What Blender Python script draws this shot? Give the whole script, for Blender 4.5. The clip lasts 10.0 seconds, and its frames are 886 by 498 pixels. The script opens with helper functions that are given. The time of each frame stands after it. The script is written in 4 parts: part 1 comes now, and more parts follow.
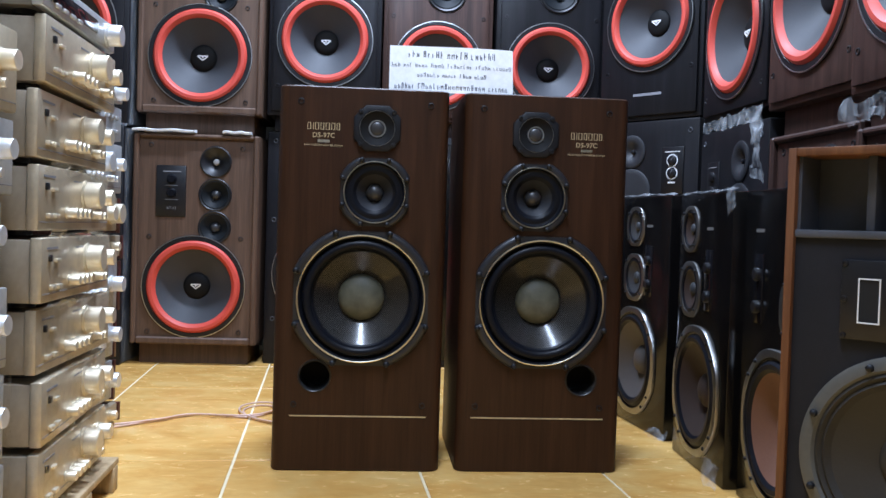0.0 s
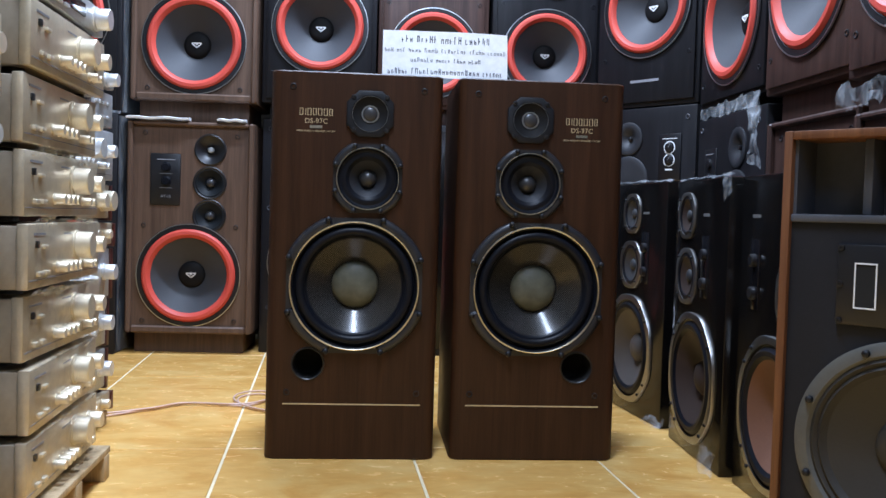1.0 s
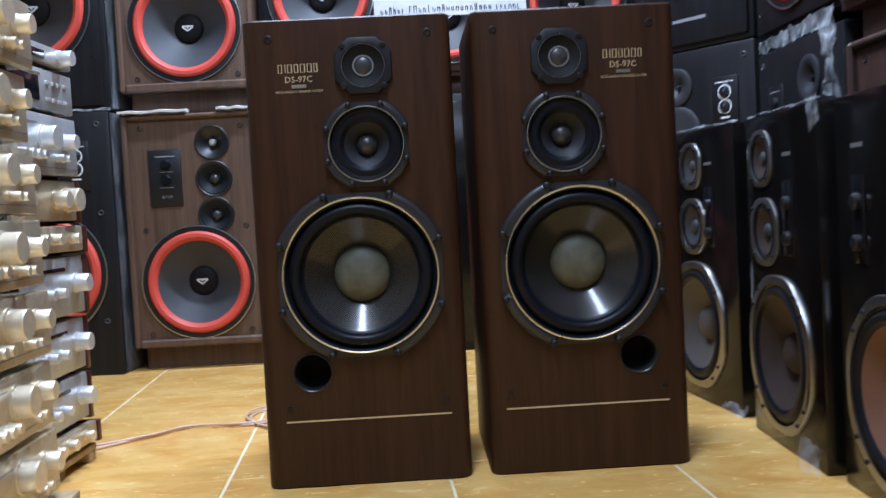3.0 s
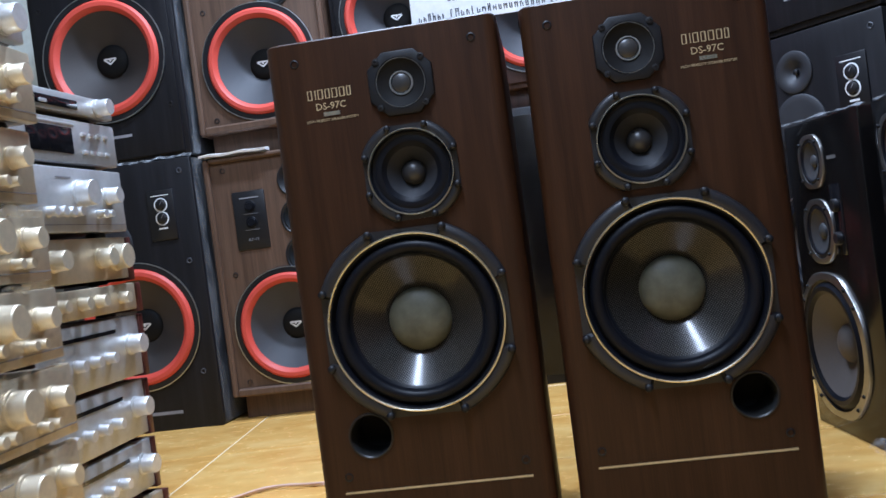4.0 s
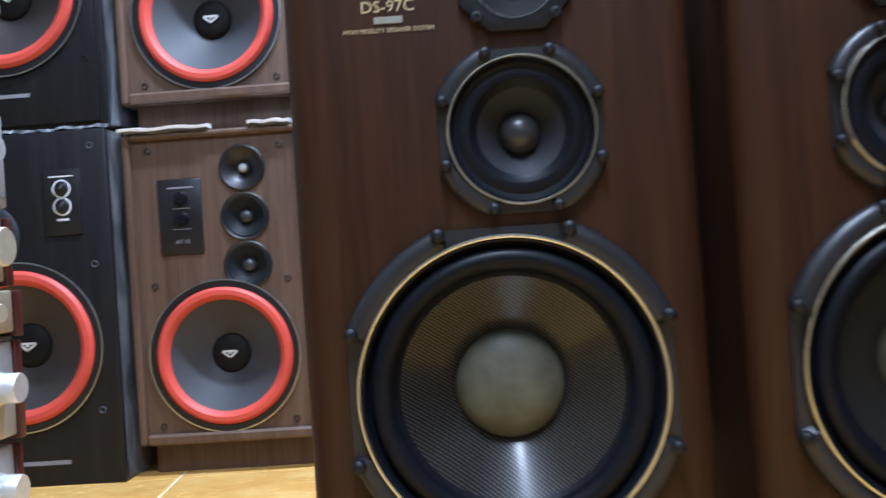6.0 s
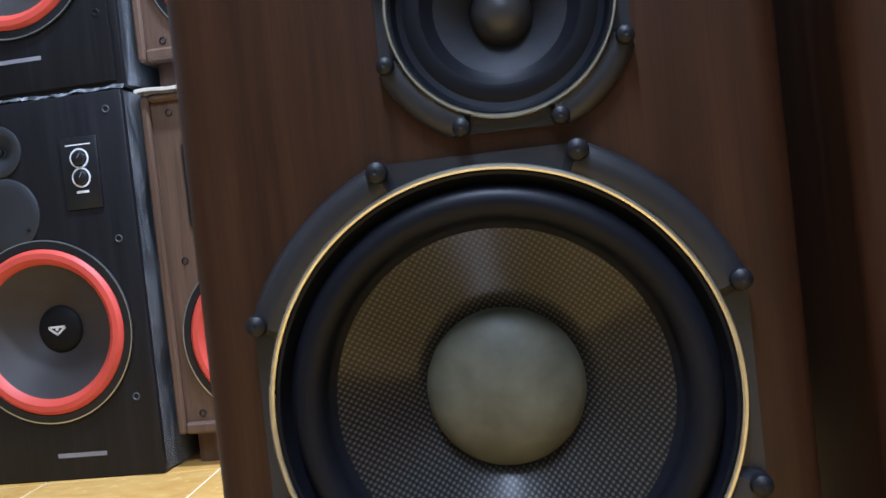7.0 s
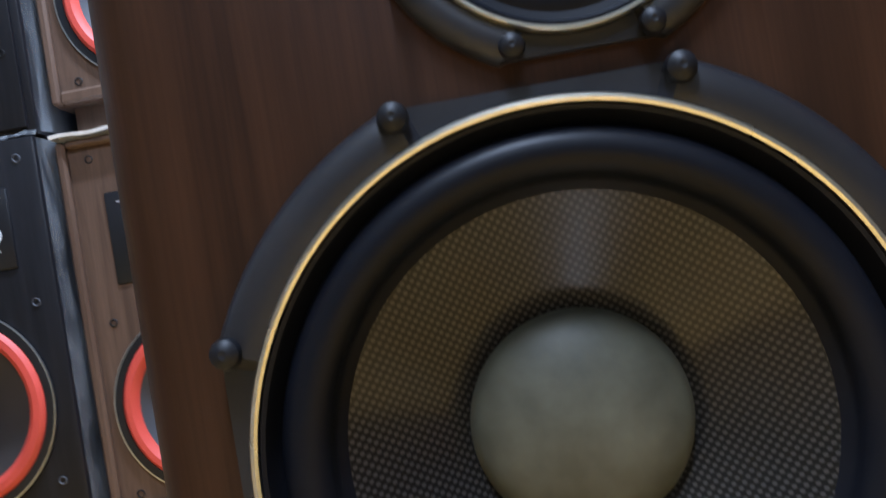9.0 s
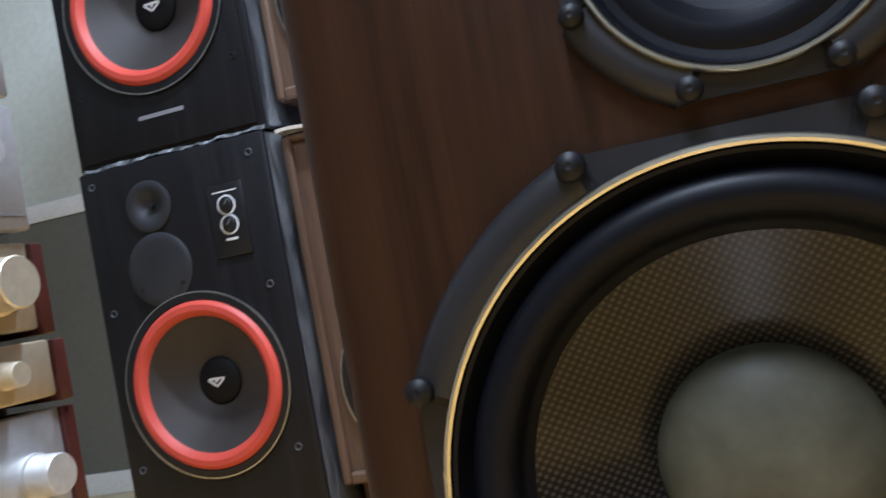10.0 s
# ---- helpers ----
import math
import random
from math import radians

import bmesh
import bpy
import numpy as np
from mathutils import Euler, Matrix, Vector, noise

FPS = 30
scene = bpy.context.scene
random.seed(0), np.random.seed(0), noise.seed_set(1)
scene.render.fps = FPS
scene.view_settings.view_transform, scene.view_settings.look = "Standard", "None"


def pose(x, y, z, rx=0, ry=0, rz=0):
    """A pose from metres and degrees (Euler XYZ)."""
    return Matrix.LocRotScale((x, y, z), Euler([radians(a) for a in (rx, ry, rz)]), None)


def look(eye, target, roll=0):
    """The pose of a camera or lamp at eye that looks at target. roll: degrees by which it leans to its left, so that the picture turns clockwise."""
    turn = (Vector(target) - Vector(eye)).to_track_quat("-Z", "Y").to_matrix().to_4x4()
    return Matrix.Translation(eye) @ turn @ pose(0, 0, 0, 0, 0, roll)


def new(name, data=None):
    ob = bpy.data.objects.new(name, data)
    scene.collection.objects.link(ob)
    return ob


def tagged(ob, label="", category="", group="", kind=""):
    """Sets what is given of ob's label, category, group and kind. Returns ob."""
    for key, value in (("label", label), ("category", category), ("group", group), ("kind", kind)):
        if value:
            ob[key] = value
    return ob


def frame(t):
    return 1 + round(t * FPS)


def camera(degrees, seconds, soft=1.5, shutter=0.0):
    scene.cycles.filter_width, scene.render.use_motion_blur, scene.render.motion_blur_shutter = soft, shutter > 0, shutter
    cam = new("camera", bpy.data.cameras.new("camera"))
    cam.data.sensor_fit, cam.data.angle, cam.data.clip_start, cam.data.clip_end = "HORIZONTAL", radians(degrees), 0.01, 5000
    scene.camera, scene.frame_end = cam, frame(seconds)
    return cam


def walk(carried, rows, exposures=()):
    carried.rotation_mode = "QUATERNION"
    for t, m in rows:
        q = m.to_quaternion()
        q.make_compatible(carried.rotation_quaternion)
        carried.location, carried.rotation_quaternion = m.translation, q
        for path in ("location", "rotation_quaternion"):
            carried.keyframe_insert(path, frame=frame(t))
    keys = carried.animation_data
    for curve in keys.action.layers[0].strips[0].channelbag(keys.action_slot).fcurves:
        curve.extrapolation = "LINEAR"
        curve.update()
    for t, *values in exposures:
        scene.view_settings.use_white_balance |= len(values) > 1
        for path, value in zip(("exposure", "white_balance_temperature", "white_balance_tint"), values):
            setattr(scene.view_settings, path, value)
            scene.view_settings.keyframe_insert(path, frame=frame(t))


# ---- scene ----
cam = camera(52.5, 10.0, shutter=0.5)
PATH = [
    (0, (-0.132, 0.032, 0.588), (-0.018, 2.028, 0.537), 1.8),
    (0.5, (-0.122, 0.044, 0.580), (-0.011, 2.04, 0.519), 1.5),
    (1, (-0.118, 0.049, 0.580), (-0.002, 2.045, 0.507), 1.7),
    (1.5, (-0.11, 0.086, 0.587), (0.011, 2.08, 0.509), 1.5),
    (2, (-0.128, 0.174, 0.582), (-0.001, 2.169, 0.525), 1.3),
    (2.2, (-0.133, 0.204, 0.572), (0.015, 2.198, 0.521), 1.3),
    (3.3, (0.019, 0.491, 0.524), (-0.086, 2.486, 0.434), -6.4),
    (3.5, (0.06, 0.526, 0.526), (-0.167, 2.512, 0.460), -7.1),
    (4, (0.075, 0.665, 0.544), (-0.211, 2.644, 0.520), -7.5),
    (4.5, (0.006, 0.793, 0.548), (-0.208, 2.781, 0.543), -6.0),
    (5, (-0.111, 0.983, 0.550), (-0.164, 2.982, 0.551), -1.6),
    (5.5, (-0.218, 1.137, 0.530), (-0.171, 3.136, 0.534), -2.7),
    (6, (-0.227, 1.28, 0.547), (-0.302, 3.278, 0.558), -3.8),
    (6.2, (-0.208, 1.356, 0.538), (-0.369, 3.35, 0.543), -3.2),
    (7.3, (-0.137, 1.635, 0.526), (-0.452, 3.609, 0.467), -6.7),
    (7.5, (-0.153, 1.663, 0.532), (-0.396, 3.648, 0.495), -6.1),
    (8, (-0.2, 1.716, 0.496), (-0.392, 3.706, 0.527), -5.8),
    (8.5, (-0.243, 1.746, 0.475), (-0.366, 3.742, 0.520), -7.0),
    (9, (-0.225, 1.752, 0.493), (-0.361, 3.747, 0.549), -9.7),
    (9.5, (-0.204, 1.725, 0.531), (-0.608, 3.682, 0.611), -11.5),
    (10, (-0.201, 1.739, 0.527), (-0.81, 3.643, 0.584), -10.6),
]
walk(cam, [(t, look(eye, target, roll)) for t, eye, target, roll in PATH],
     exposures=[(0, 0.0, 6500, 10), (2.2, -0.02, 6450, 10), (4.5, 0.0, 6400, 10), (5.5, 0.22, 6400, 10), (6.0, 0.38, 6350, 10),
                (8.0, 0.34, 6200, 10), (8.5, 0.27, 6200, 10), (9.2, 0.30, 6400, 10), (10, 0.11, 6900, 10)])


# ---------------------------------------------------------------- light
world = bpy.data.worlds.new("world")
scene.world = world
world.use_nodes = True
world.node_tree.nodes["Background"].inputs[0].default_value = (0.75, 0.85, 1.0, 1)
world.node_tree.nodes["Background"].inputs[1].default_value = 0.12
CEIL = 3.1


def tube_light(x, y, length, watts, turn=0.0, wide=0.12):
    data = bpy.data.lights.new("tube_light", "AREA")
    data.shape, data.size, data.size_y, data.energy = "RECTANGLE", length, wide, watts
    data.color = (0.595, 0.735, 1.0)
    ob = new("tube_light", data)
    ob.matrix_world = pose(x, y, CEIL - 0.075, 0, 0, turn)
    return ob


# Unseen ceiling tubes: first placed from cone highlights, other two added to balance brightness.
TUBES = [(-0.22, 1.02, 90, 116), (-0.15, 3.05, 0, 146), (0.2, -1.5, 0, 32)]
for tx, ty, turn, watts in TUBES:
    tube_light(tx, ty, 1.2, watts, turn, 0.26 if turn else 0.12)


# ---------------------------------------------------------------- materials
def mat_new(name):
    m = bpy.data.materials.new(name)
    m.use_nodes = True
    nt = m.node_tree
    return m, nt, nt.nodes["Principled BSDF"]


def node(nt, kind, **props):
    n = nt.nodes.new(kind)
    for k, v in props.items():
        if k in n.inputs:
            n.inputs[k].default_value = v
    return n


def coords(nt, scale=(1, 1, 1), space="Object"):
    tc = nt.nodes.new("ShaderNodeTexCoord")
    mp = nt.nodes.new("ShaderNodeMapping")
    mp.inputs["Scale"].default_value = scale
    nt.links.new(tc.outputs[space], mp.inputs["Vector"])
    return mp.outputs["Vector"]


def ramp(nt, fac, stops):
    r = nt.nodes.new("ShaderNodeValToRGB")
    els = r.color_ramp.elements
    els[0].position, els[0].color = stops[0][0], (*stops[0][1], 1)
    els[1].position, els[1].color = stops[-1][0], (*stops[-1][1], 1)
    for p, c in stops[1:-1]:
        e = els.new(p)
        e.color = (*c, 1)
    nt.links.new(fac, r.inputs["Fac"])
    return r.outputs["Color"]


def mixc(nt, a, b, fac, blend="MIX"):
    m = nt.nodes.new("ShaderNodeMix")
    m.data_type, m.blend_type = "RGBA", blend
    cols = [i for i in m.inputs if i.type == "RGBA"]
    for sock, v in ((cols[0], a), (cols[1], b)):
        if isinstance(v, tuple):
            sock.default_value = (*v, 1)
        else:
            nt.links.new(v, sock)
    if isinstance(fac, float):
        m.inputs[0].default_value = fac
    else:
        nt.links.new(fac, m.inputs[0])
    return [o for o in m.outputs if o.type == "RGBA"][0]


def bump(nt, bsdf, height, strength=0.2, dist=0.001):
    b = node(nt, "ShaderNodeBump", Strength=strength, Distance=dist)
    nt.links.new(height, b.inputs["Height"])
    nt.links.new(b.outputs["Normal"], bsdf.inputs["Normal"])


def rough_from(nt, bsdf, fac, lo, hi):
    mr = node(nt, "ShaderNodeMapRange")
    mr.inputs["To Min"].default_value, mr.inputs["To Max"].default_value = lo, hi
    nt.links.new(fac, mr.inputs["Value"])
    nt.links.new(mr.outputs["Result"], bsdf.inputs["Roughness"])


def wood(name, dark, mid, light, rough=0.4, fine=1.0, spec=0.4, streak=0.6):
    m, nt, b = mat_new(name)
    v = coords(nt, (34 * fine, 34 * fine, 1.7))
    n1 = node(nt, "ShaderNodeTexNoise", Scale=1.3, Detail=6.0, Roughness=0.62, Distortion=0.5)
    nt.links.new(v, n1.inputs["Vector"])
    v2 = coords(nt, (420 * fine, 420 * fine, 9))
    n2 = node(nt, "ShaderNodeTexNoise", Scale=1.0, Detail=3.0)
    nt.links.new(v2, n2.inputs["Vector"])
    v3 = coords(nt, (5, 5, 0.8))
    n3 = node(nt, "ShaderNodeTexNoise", Scale=1.0, Detail=2.0)
    nt.links.new(v3, n3.inputs["Vector"])
    c = ramp(nt, n1.outputs["Fac"], [(0.3, dark), (0.5, mid), (0.72, light)])
    c = mixc(nt, c, ramp(nt, n2.outputs["Fac"], [(0.35, (0.5, 0.5, 0.5)), (0.6, (1.1, 1.1, 1.1))]), 0.35, "MULTIPLY")
    c = mixc(nt, c, ramp(nt, n3.outputs["Fac"], [(0.3, (0.75, 0.72, 0.7)), (0.7, (1.15, 1.12, 1.1))]), streak, "MULTIPLY")
    nt.links.new(c, b.inputs["Base Color"])
    rough_from(nt, b, n3.outputs["Fac"], rough - 0.08, rough + 0.1)
    bump(nt, b, n2.outputs["Fac"], 0.12, 0.0006)
    b.inputs["Specular IOR Level"].default_value = spec
    return m


def plain(name, color, rough=0.5, metal=0.0, vary=0.25, grain=90.0, relief=0.08, spots=6.0, coat=0.0, spec=0.5):
    m, nt, b = mat_new(name)
    v = coords(nt)
    n1 = node(nt, "ShaderNodeTexNoise", Scale=grain, Detail=4.0, Roughness=0.6)
    n2 = node(nt, "ShaderNodeTexNoise", Scale=spots, Detail=3.0)
    nt.links.new(v, n1.inputs["Vector"])
    nt.links.new(v, n2.inputs["Vector"])
    lo = tuple(c * (1 - vary) for c in color)
    hi = tuple(min(1.0, c * (1 + vary)) for c in color)
    c = ramp(nt, n2.outputs["Fac"], [(0.3, lo), (0.7, hi)])
    c = mixc(nt, c, ramp(nt, n1.outputs["Fac"], [(0.3, (0.8, 0.8, 0.8)), (0.7, (1.1, 1.1, 1.1))]), 0.5, "MULTIPLY")
    nt.links.new(c, b.inputs["Base Color"])
    b.inputs["Metallic"].default_value = metal
    b.inputs["Specular IOR Level"].default_value = spec
    rough_from(nt, b, n2.outputs["Fac"], max(0.03, rough - 0.08), min(1, rough + 0.1))
    if relief:
        bump(nt, b, n1.outputs["Fac"], relief, 0.0008)
    b.inputs["Coat Weight"].default_value = coat
    return m


WALNUT = wood("dark_walnut", (0.027, 0.0110, 0.0048), (0.039, 0.0160, 0.0071), (0.054, 0.0225, 0.0102), 0.42, spec=0.24, streak=0.5)
OAK = wood("brown_walnut", (0.072, 0.040, 0.025), (0.106, 0.061, 0.039), (0.142, 0.085, 0.056), 0.5)
REDWOOD = wood("reddish_walnut", (0.032, 0.0155, 0.0115), (0.056, 0.028, 0.0215), (0.085, 0.044, 0.034), 0.45)
TEAK = wood("orange_teak", (0.10, 0.036, 0.014), (0.155, 0.060, 0.023), (0.21, 0.09, 0.036), 0.45)
PALE_WOOD = wood("pale_pine", (0.33, 0.22, 0.11), (0.46, 0.33, 0.18), (0.58, 0.43, 0.25), 0.6)
MAROON = plain("maroon_wood", (0.075, 0.018, 0.014), 0.35)
BLACK_ASH = wood("black_ash", (0.0072, 0.0072, 0.0090), (0.0100, 0.0098, 0.0118), (0.015, 0.0147, 0.0178), 0.42, spec=0.24)
BLACK_LACQUER = plain("black_lacquer", (0.0045, 0.004, 0.004), 0.16, spec=0.35, vary=0.2, relief=0.02)
BLACK_PLASTIC = plain("black_plastic", (0.007, 0.007, 0.009), 0.38, relief=0.05)
CAST = plain("cast_frame", (0.0165, 0.017, 0.0205), 0.36, metal=0.0, grain=300, relief=0.06, spec=0.5)
PA_BLACK = plain("matt_black_baffle", (0.0115, 0.0125, 0.0165), 0.62, spec=0.25)
SLATE = plain("slate_paint", (0.060, 0.064, 0.076), 0.5)
GREY_CAST = plain("grey_cast", (0.085, 0.085, 0.078), 0.5, vary=0.15)
MATT_CAP = plain("matt_cap", (0.006, 0.006, 0.0065), 0.65, spec=0.2)
COVER_GREY = plain("grey_driver_cover", (0.022, 0.0225, 0.026), 0.5, spec=0.4, grain=300, relief=0.06)
BOLT_BLACK = plain("bolt_black", (0.006, 0.0065, 0.009), 0.48, spec=0.35)
RUBBER = plain("rubber", (0.0055, 0.0064, 0.0098), 0.40, spec=0.17, relief=0.03)
# Near-black colour that stands in for the shade inside openings.
HOLE_SHADE = plain("hole_shade", (0.004, 0.004, 0.004), 0.85)
GOLD = plain("gold_trim", (0.82, 0.78, 0.66), 0.27, metal=1.0, vary=0.06, relief=0.02)
GILT = plain("gilt_print", (0.62, 0.50, 0.30), 0.45, metal=0.35, vary=0.08, relief=0.0)
SILVER = plain("silver_trim", (0.62, 0.63, 0.64), 0.30, metal=1.0, vary=0.1, relief=0.03)
DIM_SILVER = plain("dull_silver", (0.34, 0.335, 0.325), 0.34, metal=1.0, vary=0.15, relief=0.04)
DARK_SILVER = plain("dark_silver", (0.12, 0.115, 0.11), 0.45, metal=0.8, vary=0.3, relief=0.04)
DUSTY_CONE = plain("dusty_grey_cone", (0.030, 0.031, 0.034), 0.6, vary=0.2, grain=300, relief=0.2)
ALU = plain("brushed_silver", (0.54, 0.55, 0.55), 0.40, metal=0.55, vary=0.05, relief=0.02)
CHAMP = plain("champagne_gold", (0.59, 0.50, 0.36), 0.40, metal=0.55, vary=0.05, relief=0.02)
CHAMP_KNOB = plain("champagne_knob", (0.80, 0.71, 0.54), 0.34, metal=0.6, vary=0.04, relief=0.0)
ALU_KNOB = plain("silver_knob", (0.76, 0.76, 0.75), 0.34, metal=0.6, vary=0.04, relief=0.0)
CASE = plain("case_grey", (0.20, 0.18, 0.15), 0.45, metal=0.3, vary=0.12)
WARM_CASE = plain("taupe_case", (0.36, 0.30, 0.22), 0.45, metal=0.3, vary=0.1)
DARK_GLASS = plain("dark_glass", (0.008, 0.008, 0.010), 0.08, relief=0.0)
RED = plain("red_foam", (0.60, 0.068, 0.046), 0.52, vary=0.1, grain=400, relief=0.15)
PAPER_CONE = plain("grey_cone", (0.038, 0.040, 0.046), 0.62, vary=0.22, grain=220, relief=0.25)
BROWN_CONE = plain("brown_grey_cone", (0.034, 0.029, 0.027), 0.6, vary=0.25, grain=220, relief=0.25)
RUST_CONE = plain("rust_cone", (0.15, 0.068, 0.042), 0.6, vary=0.15, grain=260, relief=0.2)
DUSK_CONE = plain("dull_brown_cone", (0.040, 0.025, 0.020), 0.6, vary=0.15, grain=260, relief=0.2)
PALE_CONE = plain("pale_cone", (0.085, 0.074, 0.070), 0.6, vary=0.15, grain=260, relief=0.2)
OLIVE_CONE = plain("olive_cone", (0.024, 0.021, 0.017), 0.6, vary=0.2, grain=200, relief=0.3)
DOME = plain("dust_cap", (0.092, 0.095, 0.070), 0.5, vary=0.24, grain=110, relief=0.12, spots=38)
SOFT_DOME = plain("soft_dome", (0.032, 0.032, 0.034), 0.34, vary=0.1, relief=0.03)
MID_CONE = plain("grey_paper_cone", (0.024, 0.0255, 0.030), 0.5, spec=0.3, vary=0.15, grain=420, relief=0.3)
BLUE_CONE = plain("slate_cone", (0.0095, 0.0115, 0.0135), 0.52, spec=0.15, vary=0.15)
WHITE = plain("white_print", (0.78, 0.79, 0.80), 0.6, vary=0.03, relief=0.0)
INK = plain("ink_print", (0.09, 0.09, 0.11), 0.7, vary=0.2, relief=0.0)
DULL_INK = plain("worn_print", (0.10, 0.10, 0.10), 0.6, relief=0.0)
GREY_INK = plain("grey_print", (0.22, 0.22, 0.24), 0.6, relief=0.0)
PAPER = plain("paper", (0.90, 0.91, 0.92), 0.75, vary=0.03, grain=60, relief=0.05)
CABLE = plain("copper_cable", (0.68, 0.46, 0.37), 0.3, vary=0.1)
GROUT = plain("grout", (0.76, 0.66, 0.44), 0.8, vary=0.12)
WALL = plain("grey_green_paint", (0.17, 0.17, 0.145), 0.55, vary=0.07, grain=40, relief=0.06, spots=2)
WALL_TOP = plain("pale_green_paint", (0.62, 0.655, 0.60), 0.6, vary=0.05, grain=40, relief=0.06, spots=2)
WALL_TRIM = plain("white_tile_band", (0.93, 0.93, 0.93), 0.22, vary=0.03)
CEILING = plain("ceiling_paint", (0.62, 0.66, 0.68), 0.8, vary=0.04)


def weave_material():
    """Woven cone: crossed threads with a bronze sheen."""
    m, nt, b = mat_new("woven_cone")
    tc = nt.nodes.new("ShaderNodeTexCoord")
    mp = nt.nodes.new("ShaderNodeMapping")
    mp.inputs["Rotation"].default_value = (0, radians(8), 0)
    nt.links.new(tc.outputs["Object"], mp.inputs["Vector"])
    sep = nt.nodes.new("ShaderNodeSeparateXYZ")
    nt.links.new(mp.outputs["Vector"], sep.inputs[0])
    sines = []
    for axis in ("X", "Z"):
        mul = nt.nodes.new("ShaderNodeMath")
        mul.operation = "MULTIPLY"
        mul.inputs[1].default_value = math.pi / 0.0023
        nt.links.new(sep.outputs[axis], mul.inputs[0])
        sn = nt.nodes.new("ShaderNodeMath")
        sn.operation = "SINE"
        nt.links.new(mul.outputs[0], sn.inputs[0])
        sines.append(sn.outputs[0])
    pr = nt.nodes.new("ShaderNodeMath")
    pr.operation = "MULTIPLY_ADD"
    nt.links.new(sines[0], pr.inputs[0])
    nt.links.new(sines[1], pr.inputs[1])
    pr.inputs[2].default_value = 0.5
    c = ramp(nt, pr.outputs[0], [(0.2, (0.0085, 0.0082, 0.0080)), (0.65, (0.0165, 0.0160, 0.0157)), (0.97, (0.060, 0.059, 0.058))])
    nt.links.new(c, b.inputs["Base Color"])
    b.inputs["Metallic"].default_value = 0.25
    b.inputs["Roughness"].default_value = 0.36
    b.inputs["Specular IOR Level"].default_value = 0.15
    b.inputs["Coat Weight"].default_value = 0.6
    b.inputs["Coat Roughness"].default_value = 0.17
    bump(nt, b, pr.outputs[0], 0.05, 0.0004)
    return m


WEAVE = weave_material()


def tile_material():
    m, nt, b = mat_new("amber_tile")
    v = coords(nt, (1, 1, 1))
    oi = nt.nodes.new("ShaderNodeObjectInfo")
    add = nt.nodes.new("ShaderNodeVectorMath")
    add.operation = "MULTIPLY_ADD"
    nt.links.new(oi.outputs["Random"], add.inputs[0])
    add.inputs[1].default_value = (37, 53, 11)
    nt.links.new(v, add.inputs[2])
    n1 = node(nt, "ShaderNodeTexNoise", Scale=4.0, Detail=5.0, Roughness=0.6, Distortion=1.6)
    n2 = node(nt, "ShaderNodeTexNoise", Scale=22.0, Detail=5.0, Roughness=0.65, Distortion=0.8)
    mp = nt.nodes.new("ShaderNodeMapping")
    mp.inputs["Rotation"].default_value = (0, 0, radians(32))
    mp.inputs["Scale"].default_value = (0.8, 1.5, 1)
    nt.links.new(add.outputs[0], mp.inputs["Vector"])
    for n in (n1, n2):
        nt.links.new(mp.outputs["Vector"], n.inputs["Vector"])
    c = ramp(nt, n1.outputs["Fac"], [(0.25, (0.58, 0.28, 0.065)), (0.45, (0.70, 0.39, 0.11)), (0.6, (0.76, 0.465, 0.152)), (0.8, (0.81, 0.55, 0.23))])
    c = mixc(nt, c, ramp(nt, n2.outputs["Fac"], [(0.3, (0.84, 0.78, 0.68)), (0.65, (1.05, 1.05, 1.05))]), 0.6, "MULTIPLY")
    nt.links.new(c, b.inputs["Base Color"])
    rough_from(nt, b, n2.outputs["Fac"], 0.16, 0.34)
    bump(nt, b, n1.outputs["Fac"], 0.08, 0.003)
    return m


TILE = tile_material()


def film_material(name="clear_film", low=0.10, high=0.7, crease=0.9):
    """Thin clear wrapping film: mostly see-through, glossy where it creases."""
    m, nt, b = mat_new(name)
    out = nt.nodes["Material Output"]
    tr = nt.nodes.new("ShaderNodeBsdfTransparent")
    gl = node(nt, "ShaderNodeBsdfGlossy", Roughness=0.14)
    v = coords(nt, (1, 1, 1))
    n = node(nt, "ShaderNodeTexNoise", Scale=38.0, Detail=4.0, Distortion=1.5)
    nt.links.new(v, n.inputs["Vector"])
    bp = node(nt, "ShaderNodeBump", Strength=crease, Distance=0.008)
    nt.links.new(n.outputs["Fac"], bp.inputs["Height"])
    nt.links.new(bp.outputs["Normal"], gl.inputs["Normal"])
    mx = nt.nodes.new("ShaderNodeMixShader")
    mr = node(nt, "ShaderNodeMapRange")
    mr.inputs["From Min"].default_value, mr.inputs["From Max"].default_value = 0.4, 0.75
    mr.inputs["To Min"].default_value, mr.inputs["To Max"].default_value = low, high
    nt.links.new(n.outputs["Fac"], mr.inputs["Value"])
    nt.links.new(mr.outputs["Result"], mx.inputs[0])
    nt.links.new(tr.outputs[0], mx.inputs[1])
    nt.links.new(gl.outputs[0], mx.inputs[2])
    nt.links.new(mx.outputs[0], out.inputs["Surface"])
    nt.nodes.remove(b)
    return m


THIN_FILM = film_material("thin_clear_film", 0.03, 0.28, 0.6)


